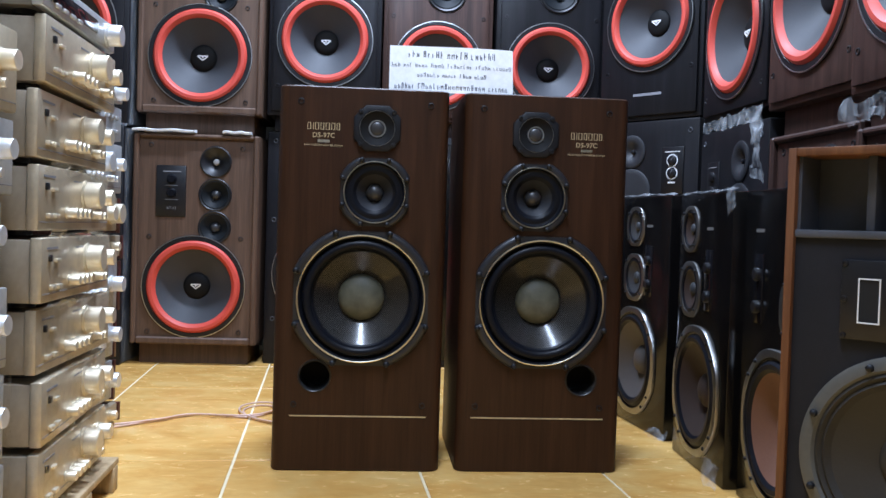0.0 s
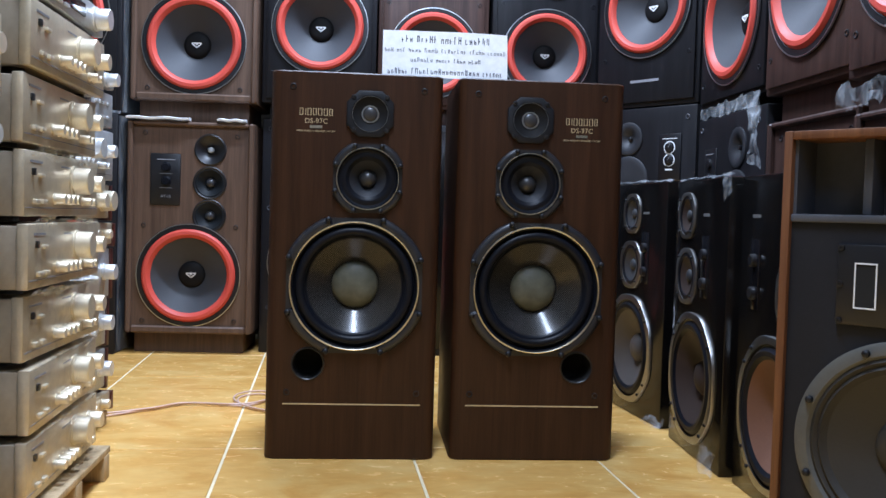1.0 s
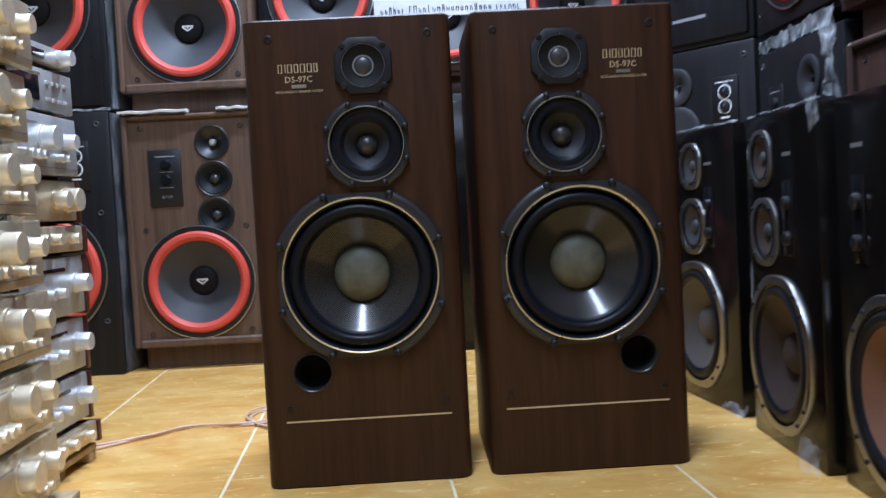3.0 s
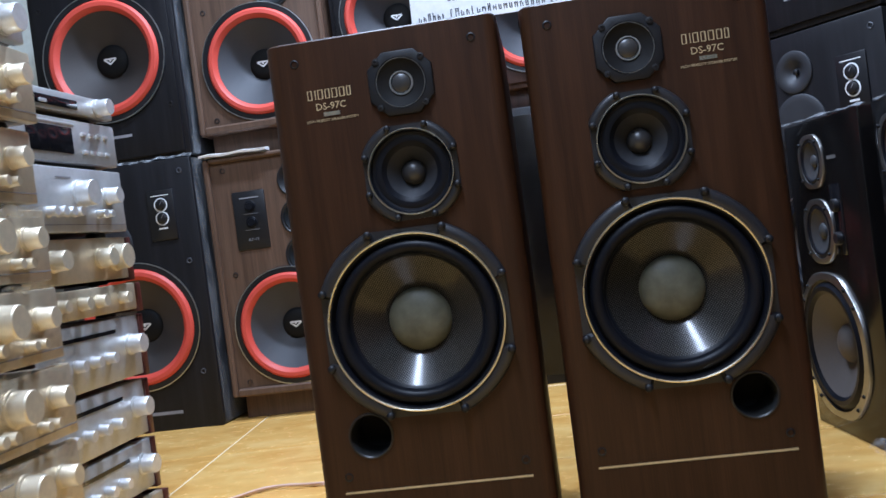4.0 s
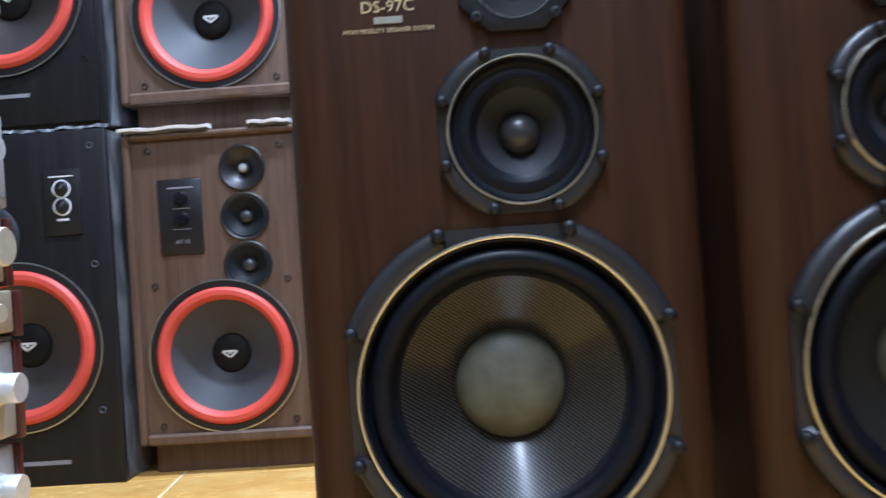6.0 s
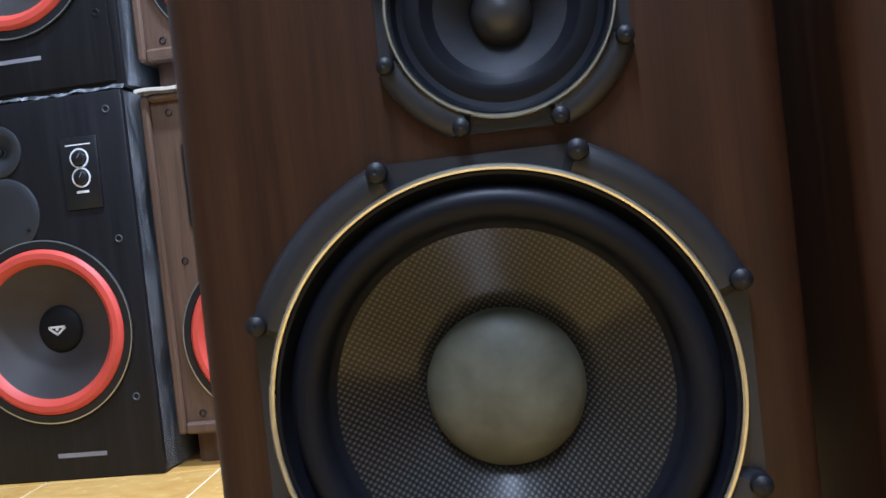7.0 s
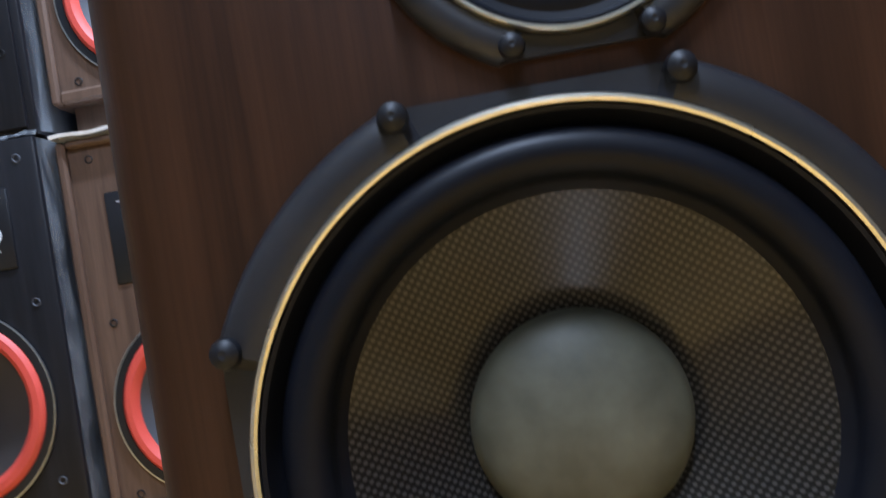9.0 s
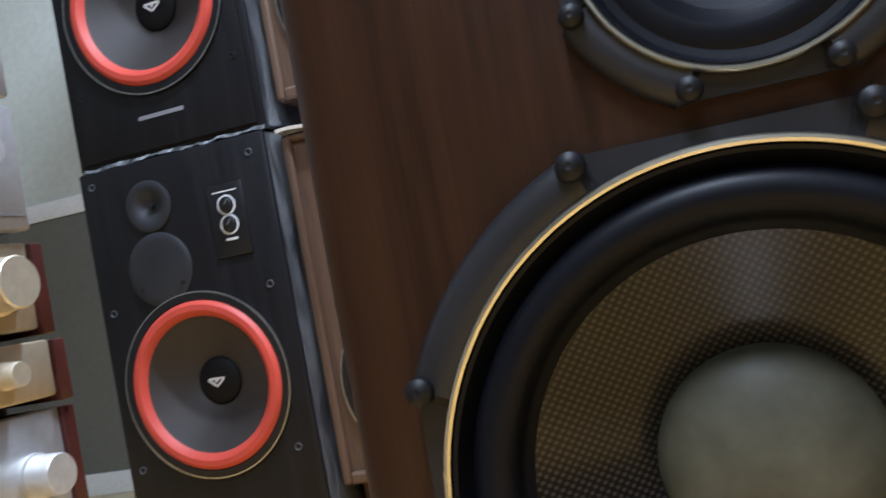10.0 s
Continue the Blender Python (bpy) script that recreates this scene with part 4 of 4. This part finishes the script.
def amplifier(h, tone, style, label, wooden=False, w=0.43, d=0.36):
    t = thing("amplifier" if style not in ("tuner", "deck") else ("tuner" if style == "tuner" else "cassette_deck"), label,
              "amplifier" if style not in ("tuner", "deck") else "hi-fi unit", "stacked hi-fi units")
    face, kn = (CHAMP, CHAMP_KNOB) if tone == "gold" else (ALU, ALU_KNOB)
    foot = 0.010
    part("case", boxes((-w / 2 + 0.006, w / 2 - 0.006, 0.0145, d, foot, h - 0.004), bevel=0.003), MAROON if wooden else (WARM_CASE if tone == "gold" else CASE), t)
    fp = part("faceplate", boxes((-w / 2, w / 2, -0.006, 0.014, foot, h), bevel=0.0035), face, t, "brushed metal faceplate")
    for x in (-w / 2 + 0.05, w / 2 - 0.05):
        for y in (0.04, d - 0.05):
            part("foot", lathe([(0.019, 0), (0.021, foot * 0.9), (0, foot)], segs=16), BLACK_PLASTIC, t, at=pose(x, y, foot, 90))
    if wooden:
        for x in (-w / 2 - 0.0165, w / 2 + 0.0005):
            part("side_cheek", boxes((x, x + 0.016, -0.010, d, foot * 0.4, h - 0.001), bevel=0.002), MAROON, t, "dark maroon wooden side board")
    mid = foot + (h - foot) / 2
    if style == "amp":
        knob(t, 0.052, mid + 0.012, 0.0255, 0.032, kn, "volume_knob")
        knob(t, 0.154, mid + 0.010, 0.0165, 0.028, kn, "selector_knob")
        for x in (-0.062, -0.032, -0.004, 0.024):
            knob(t, x, mid - 0.024, 0.0092, 0.020, kn)
        for x in (0.110, 0.138):
            knob(t, x, mid - 0.027, 0.0078, 0.018, kn)
        for x in (-0.165, -0.13):
            part("button", boxes((x - 0.010, x + 0.010, -0.013, -0.005, mid - 0.034, mid - 0.026), bevel=0.0015), kn, t)
        part("power_switch", boxes((-0.182, -0.172, -0.011, -0.005, mid + 0.014, mid + 0.026), bevel=0.001), BLACK_PLASTIC, t)
        part("input_button", boxes((-0.150, -0.130, -0.012, -0.005, mid + 0.012, mid + 0.018), bevel=0.001), kn, t)
        bars([(-0.16, h - 0.018, 0.06, 0.004), (0.0, h - 0.020, 0.05, 0.003)], GREY_INK, t, -0.006)
        # Nothing is cut here: a grey strip paints the shaded line of a groove.
        part("groove_shade_line", boxes((-w / 2 + 0.004, w / 2 - 0.004, -0.0068, -0.0055, foot + 0.014, foot + 0.0155)), GREY_INK, t)
    elif style == "trio":
        for x, q in ((-0.05, 0.019), (0.112, 0.019), (0.168, 0.026)):
            knob(t, x, mid + 0.002, q, 0.032, kn, "selector_knob")
        for x in (-0.16, -0.12):
            part("button", boxes((x - 0.010, x + 0.010, -0.011, -0.005, mid - 0.004, mid + 0.004), bevel=0.0015), kn, t)
        bars([(-0.15, h - 0.016, 0.06, 0.004)], GREY_INK, t, -0.006)
    elif style == "row":
        knob(t, 0.172, mid + 0.004, 0.020, 0.032, kn, "volume_knob")
        for x in (-0.14, -0.085, -0.03, 0.025, 0.08):
            knob(t, x, mid - 0.012, 0.011, 0.020, kn)
        part("slot", boxes((-0.16, 0.12, -0.0072, -0.0055, h - 0.030, h - 0.022)), DARK_GLASS, t)
        bars([(-0.15, h - 0.014, 0.06, 0.004)], GREY_INK, t, -0.006)
    elif style == "thin":
        for x in (-0.13, -0.06, 0.01, 0.07, 0.155):
            knob(t, x, mid, min(0.012, h * 0.25), 0.020, kn)
    elif style == "tuner":
        part("dial_window", boxes((-0.185, 0.085, -0.0085, -0.005, mid - 0.012, h - 0.014), bevel=0.001), DARK_GLASS, t, "dark dial window")
        knob(t, 0.160, mid, min(0.022, h * 0.34), 0.030, kn, "tuning_knob")
        for x in (-0.15, -0.11, -0.07, -0.03):
            part("button", boxes((x - 0.011, x + 0.011, -0.011, -0.005, foot + 0.010, foot + 0.017), bevel=0.001), kn, t)
    elif style == "deck":
        part("display", boxes((-0.09, 0.055, -0.0085, -0.005, mid - 0.026, mid + 0.026), bevel=0.002), DARK_GLASS, t, "dark tape window")
        part("lid_frame", boxes((-0.10, 0.065, -0.0075, -0.005, mid + 0.030, mid + 0.036), bevel=0.001), kn, t)
        for i in range(4):
            for j in (0, 1):
                x = 0.095 + 0.027 * i
                z = mid + 0.016 - 0.036 * j
                part("button", boxes((x - 0.008, x + 0.008, -0.0095, -0.005, z - 0.004, z + 0.004), bevel=0.001), kn, t)
        knob(t, -0.16, mid + 0.01, 0.010, 0.016, kn)
    return t


def film_wrap(w, h, d, seed, label):
    """Crumpled clear film hung over a unit's front and top edge."""
    t = thing("plastic_film", label, "plastic film")
    rnd = random.Random(seed)
    bm = bmesh.new()
    nx, nz = 26, 12
    ph = rnd.random() * 9
    path = [(0.12 - 0.13 * k / 4, h + 0.004) for k in range(4)] + [(-0.012, h - (h - 0.004) * k / (nz - 4)) for k in range(nz - 3)]
    cols = []
    for i in range(nx + 1):
        x = -w / 2 - 0.004 + (w + 0.008) * i / nx
        cols.append([bm.verts.new((x + 0.003 * rnd.uniform(-1, 1), y - 0.0025 * abs(math.sin(2.1 * i + k + ph)) - 0.002 * rnd.random(), z + 0.0025 * rnd.uniform(0, 1))) for k, (y, z) in enumerate(path)])
    for a, b in zip(cols, cols[1:]):
        for k in range(len(path) - 1):
            bm.faces.new((a[k], b[k], b[k + 1], a[k + 1]))
    ob = part("sheet", bm, THIN_FILM, t)
    ob.visible_shadow = False
    return t


def film_ribbon(a0, a1, b0, b1, seed, label, n=40, m=6, crumple=0.006, material=None):
    """Crumpled film between the edges a0-a1 and b0-b1."""
    t = thing("plastic_film", label, "plastic film")
    bm = bmesh.new()
    rows = []
    for i in range(n + 1):
        u = i / n
        a, b = Vector(a0).lerp(Vector(a1), u), Vector(b0).lerp(Vector(b1), u)
        row = []
        for j in range(m + 1):
            p = a.lerp(b, j / m)
            q = p * 24 + Vector((seed * 3.7, seed * 1.3, 0))
            row.append(bm.verts.new(p + noise.noise_vector(q) * crumple * 1.5 + noise.noise_vector(q * 2.7) * crumple * 0.6))
        rows.append(row)
    for p, q in zip(rows, rows[1:]):
        for j in range(m):
            bm.faces.new((p[j], q[j], q[j + 1], p[j + 1]))
    ob = part("sheet", bm, material or SHEEN_FILM, t)
    ob.visible_shadow = False
    return t


def pallet(w, d, h, x, y, turn):
    t = thing("wooden_pallet", "low pale pine pallet under stacked amplifiers", "pallet")
    for i in range(4):
        y0 = d * i / 4
        part("slat", boxes((-w / 2, w / 2, y0 + 0.005, y0 + d / 4 - 0.01, h - 0.014, h), bevel=0.002), PALE_WOOD, t)
    for xx in (-w / 2 + 0.03, 0, w / 2 - 0.03):
        part("runner", boxes((xx - 0.02, xx + 0.02, 0.004, d - 0.004, 0, h - 0.014), bevel=0.002), PALE_WOOD, t)
    t.matrix_basis = pose(x, y, 0, 0, 0, turn)
    return t


def stack(cx, cy, turn, base, units, seed, wrap=()):
    """Units from the floor up: height, tone, style, label, wooden, shift."""
    rnd = random.Random(seed)
    z = base
    for k, (h, tone, style, label, wooden) in enumerate(units):
        u = amplifier(h, tone, style, label, wooden)
        tw = turn + rnd.uniform(-1.2, 1.2)
        sh = rnd.uniform(-0.006, 0.006)
        u.matrix_basis = pose(cx + sh, cy + rnd.uniform(-0.006, 0.006), z, 0, 0, tw)
        if k in wrap:
            fw = film_wrap(0.43, h, 0.36, seed * 10 + k, "crumpled clear plastic film over a hi-fi unit")
            fw.matrix_basis = pose(cx + sh + 0.002, cy, z, 0, 0, tw)
        z += h + 0.0015


GOLD_A = "champagne gold integrated amplifier with large volume knob, stacked"
SILV_A = "silver integrated amplifier with round knobs, stacked"
SILV_R = "silver amplifier with a row of knobs, stacked"
# middle stack, champagne gold
pallet(0.46, 0.42, 0.066, -0.692, 1.775, 93)
stack(-0.730, 1.765, 93, 0.068,
      [(0.1165, "gold", "amp", GOLD_A, False), (0.1195, "gold", "amp", GOLD_A, False), (0.1195, "gold", "amp", GOLD_A, False), (0.1195, "gold", "amp", GOLD_A, False),
       (0.1205, "gold", "amp", GOLD_A, False), (0.1235, "gold", "amp", GOLD_A, False), (0.1215, "gold", "amp", GOLD_A, False),
       (0.066, "silver", "tuner", "silver tuner with dark dial window on top of stack", False)], 5, wrap=(0, 1, 2, 3))


def cable_coil(x, y, z):
    t = thing("cable_coil", "loose white cable coiled on top of the stack", "cable")
    cu = bpy.data.curves.new("loop", "CURVE")
    cu.dimensions, cu.bevel_depth, cu.bevel_resolution = "3D", 0.0045, 2
    sp = cu.splines.new("NURBS")
    n = 30
    sp.points.add(n - 1)
    for i in range(n):
        a = 2 * math.pi * i / 9.0
        r = 0.055 + 0.008 * math.sin(1.7 * i)
        sp.points[i].co = (x + r * 0.75 * math.cos(a), y + r * math.sin(a), z + 0.005 + 0.0009 * i + 0.004 * (1 + math.sin(2.3 * i)), 1)
    sp.use_endpoint_u, sp.order_u, sp.resolution_u = True, 4, 6
    tmp = bpy.data.objects.new("loop", cu)
    me = bpy.data.meshes.new_from_object(tmp)
    bpy.data.objects.remove(tmp)
    me.materials.append(WHITE)
    ob = new("loop", me)
    ob.parent = t
    return t


cable_coil(-0.83, 1.90, 0.988)
for k, z in enumerate((0.186, 0.307, 0.428, 0.549, 0.671)):
    film_ribbon((-0.716, 1.562, z - 0.010), (-0.734, 1.955, z - 0.010), (-0.702, 1.562, z + 0.006), (-0.722, 1.955, z + 0.006), 20 + k,
                "crumpled clear film squeezed between stacked amplifiers", 44, 4, 0.006, material=FILM)
# far stack, silver
pallet(0.45, 0.38, 0.036, -0.857, 2.255, 90)
stack(-0.870, 2.255, 89, 0.038,
      [(0.053, "gold", "thin", "slim champagne unit at the foot of stack", True), (0.112, "silver", "row", SILV_R, True), (0.125, "silver", "row", SILV_R, True), (0.137, "silver", "row", SILV_R, True),
       (0.066, "gold", "thin", "slim champagne preamplifier with small knobs, stacked", True), (0.097, "gold", "trio", "champagne gold amplifier with wooden side, stacked", True), (0.136, "silver", "amp", SILV_A, False),
       (0.097, "silver", "deck", "silver cassette deck with dark tape window, stacked", False), (0.050, "silver", "tuner", "slim silver tuner with dark window on top of stack", False)], 8)
# near stack, silver
pallet(0.45, 0.38, 0.044, -0.732, 1.283, 90)
stack(-0.750, 1.283, 90, 0.046,
      [(0.138, "silver", "amp", SILV_A, False), (0.144, "silver", "amp", SILV_A, False), (0.138, "silver", "amp", SILV_A, False), (0.134, "silver", "amp", SILV_A, False), (0.128, "silver", "amp", SILV_A, False),
       (0.140, "gold", "amp", GOLD_A, False)], 11, wrap=(0, 1))


# clear film left on the stacked speakers
film_ribbon((-1.187, 3.632, 0.01), (-1.187, 3.632, 0.935), (-1.160, 3.80, 0.01), (-1.162, 3.80, 0.935), 1, "clear film hanging down the side of a black speaker", 30, 6, 0.0008)
film_ribbon((-1.180, 3.642, 0.95), (-1.180, 3.642, 1.86), (-1.158, 3.80, 0.96), (-1.158, 3.80, 1.86), 2, "clear film hanging down the side of a black speaker", 30, 6, 0.0008)
film_ribbon((-1.70, 3.617, 0.942), (-1.18, 3.617, 0.942), (-1.70, 3.630, 0.951), (-1.18, 3.630, 0.951), 3, "crumpled film squeezed between two black speakers", 60, 3, 0.004, material=FILM)
film_ribbon((0.93, 3.10, 0.935), (0.925, 2.60, 0.925), (0.936, 3.10, 0.968), (0.93, 2.60, 0.975), 4, "crumpled clear film under a black speaker", 46, 5, 0.008, material=FILM)
film_ribbon((0.925, 2.66, 0.93), (0.93, 2.66, 0.76), (0.93, 2.595, 0.94), (0.935, 2.60, 0.74), 5, "crumpled clear film hanging from a black speaker", 20, 6, 0.010, material=FILM)
film_ribbon((0.915, 2.10, 0.905), (0.90, 1.75, 0.905), (0.915, 2.10, 0.85), (0.90, 1.75, 0.855), 6, "crumpled clear film on the side row", 30, 6, 0.012, material=FILM)
film_ribbon((0.575, 2.88, 0.697), (0.655, 2.52, 0.697), (0.59, 2.885, 0.703), (0.67, 2.525, 0.703), 7, "film edge along the top of a black speaker", 50, 2, 0.0025, material=FILM)
film_ribbon((0.642, 2.42, 0.692), (0.642, 2.05, 0.692), (0.658, 2.42, 0.698), (0.658, 2.05, 0.698), 8, "film edge along the top of a black speaker", 50, 2, 0.0025, material=FILM)
film_ribbon((0.638, 2.075, 0.70), (0.638, 2.06, 0.635), (0.642, 2.03, 0.70), (0.642, 2.035, 0.65), 9, "scrap of clear film hanging between two speakers", 16, 4, 0.006, material=FILM)
film_ribbon((0.630, 2.13, 0.055), (0.63, 2.03, 0.06), (0.615, 2.13, 0.004), (0.61, 2.02, 0.004), 10, "crumpled film at the foot of a black speaker", 16, 5, 0.008, material=FILM)
film_ribbon((0.640, 2.60, 0.030), (0.655, 2.50, 0.03), (0.615, 2.60, 0.004), (0.64, 2.48, 0.004), 11, "crumpled film at the foot of a black speaker", 16, 5, 0.007, material=FILM)


# ---------------------------------------------------------------- speaker cable on the floor
def floor_cable():
    t = thing("speaker_cable", "clear copper speaker cable lying loose on the tiles", "cable")
    for k in range(2):
        cu = bpy.data.curves.new("strand", "CURVE")
        cu.dimensions, cu.bevel_depth, cu.bevel_resolution = "3D", 0.0028, 2
        sp = cu.splines.new("NURBS")
        pts = [(-0.95, 2.50), (-0.885, 2.54), (-0.83, 2.61), (-0.776, 2.65), (-0.72, 2.73), (-0.66, 2.74), (-0.596, 2.71), (-0.54, 2.70), (-0.50, 2.74), (-0.465, 2.84), (-0.51, 2.90), (-0.57, 2.86), (-0.575, 2.77), (-0.52, 2.68), (-0.44, 2.62), (-0.34, 2.60), (-0.25, 2.66)]
        sp.points.add(len(pts) - 1)
        for i, (x, y) in enumerate(pts):
            sp.points[i].co = (x + 0.02 * k * math.sin(i), y + 0.028 * k * math.cos(0.7 * i) + 0.008 * k, 0.0045 + 0.004 * k, 1)
        sp.use_endpoint_u, sp.order_u, sp.resolution_u = True, 4, 8
        tmp = bpy.data.objects.new("strand", cu)
        me = bpy.data.meshes.new_from_object(tmp)
        bpy.data.objects.remove(tmp)
        me.materials.append(CABLE)
        ob = new("strand", me)
        ob.parent = t
    return t


floor_cable()


# ---------------------------------------------------------------- papers between the stacked walnut speakers
def folded_paper(x0, x1, y, z, label):
    t = thing("folded_paper", label, "paper")
    bm = bmesh.new()
    n = 14
    rows = []
    for i in range(n + 1):
        x = x0 + (x1 - x0) * i / n
        zz = 0.004 * math.sin(i * 0.9) * 0.5
        rows.append([bm.verts.new((x, y + yy, z + zz + dz)) for yy, dz in ((-0.012, 0.0), (-0.014, 0.008), (0.01, 0.012), (0.038, 0.012), (0.038, 0.0))])
    for a, b in zip(rows, rows[1:]):
        for k in range(4):
            bm.faces.new((a[k], b[k], b[k + 1], a[k + 1]))
    bm.faces.new(rows[0])
    bm.faces.new(rows[-1][::-1])
    part("sheet", bm, PAPER, t)
    return t


folded_paper(-1.168, -0.925, AT_Y, 0.928, "folded white paper lying on a walnut speaker")
folded_paper(-0.815, -0.705, AT_Y, 0.928, "small piece of white card on a walnut speaker")


# ---------------------------------------------------------------- the room
def structure(name, bm, material, label, category="structure"):
    ob = new(name, mesh_of(name, bm, material))
    return tagged(ob, label, category, kind="structure")


X0, X1, Y0, Y1 = -2.6, 1.75, -3.2, 4.30
structure("wall_north", boxes((X0, X1, Y1, Y1 + 0.12, 0.0, 0.967)), WALL, "grey-green painted lower back wall", "wall")
structure("wall_north_upper", boxes((X0, X1, Y1, Y1 + 0.12, 1.028, CEIL)), WALL_TOP, "pale green painted upper back wall", "wall")
structure("trim_north", boxes((X0, X1, Y1 - 0.008, Y1 + 0.12, 0.967, 1.028), bevel=0.003), WALL_TRIM, "white tiled band along the back wall", "trim")
structure("baseboard", boxes((X0, X1, Y1 - 0.012, Y1 - 0.0005, 0.0, 0.075), bevel=0.003), WALL_TRIM, "white tiled skirting along the back wall", "baseboard")
# Side and end walls are assumed; their dark tone keeps reflections on the fronts low.
structure("wall_west", boxes((X0 - 0.12, X0, Y0, Y1 + 0.12, 0.0, CEIL)), WALL, "assumed grey-green side wall, kept dark to limit reflections", "wall")
structure("wall_east", boxes((X1, X1 + 0.12, Y0, Y1 + 0.12, 0.0, CEIL)), WALL, "assumed grey-green side wall, kept dark to limit reflections", "wall")
structure("wall_south", boxes((X0 - 0.12, X1 + 0.12, Y0 - 0.12, Y0, 0.0, CEIL)), WALL, "assumed grey-green end wall, kept dark to limit reflections", "wall")
structure("ceiling", boxes((X0 - 0.12, X1 + 0.12, Y0 - 0.12, Y1 + 0.12, CEIL, CEIL + 0.1)), CEILING, "plain white painted ceiling", "ceiling")


# Battens are assumed, out of view, one over each area light.
def lamp_fixture(x, y, turn):
    t = thing("tube_lamp", "white ceiling batten out of view, assumed over each light", "lamp", "ceiling tube lamps")
    part("batten", boxes((-0.62, 0.62, -0.03, 0.03, -0.04, 0.0), bevel=0.004), WHITE, t)
    t.matrix_basis = pose(x, y, CEIL, 0, 0, turn)


for tx, ty, turn, watts in TUBES:
    lamp_fixture(tx, ty, turn)

# tiled floor, turned a little against the row of speakers
floor = structure("floor", boxes((X0 - 0.12, X1 + 0.12, Y0 - 0.12, Y1 + 0.12, -0.08, -0.0022)), GROUT, "amber marbled ceramic floor tiles with pale joints", "floor")
PX, PY, TURN, GAP = 0.446, 0.4800, 4.4, 0.0034
tile_bm = boxes((-PX / 2 + GAP, PX / 2 - GAP, -PY / 2 + GAP, PY / 2 - GAP, -0.010, 0.0), bevel=0.0012, segs=1)
tile_mesh = mesh_of("tile", tile_bm, TILE)
turn_m = Matrix.Rotation(radians(TURN), 2)
corner = Vector((-0.502, 2.237))
for i in range(-7, 8):
    for j in range(-13, 6):
        p = corner + turn_m @ Vector(((i + 0.5) * PX, (j + 0.5) * PY))
        if X0 + 0.26 < p.x < X1 - 0.26 and Y0 + 0.28 < p.y < Y1 - 0.28:
            ob = new("tile", tile_mesh)
            ob.parent = floor
            ob.matrix_basis = pose(p.x, p.y, 0, 0, 0, TURN + 180 * ((i * 7 + j * 3) % 2))
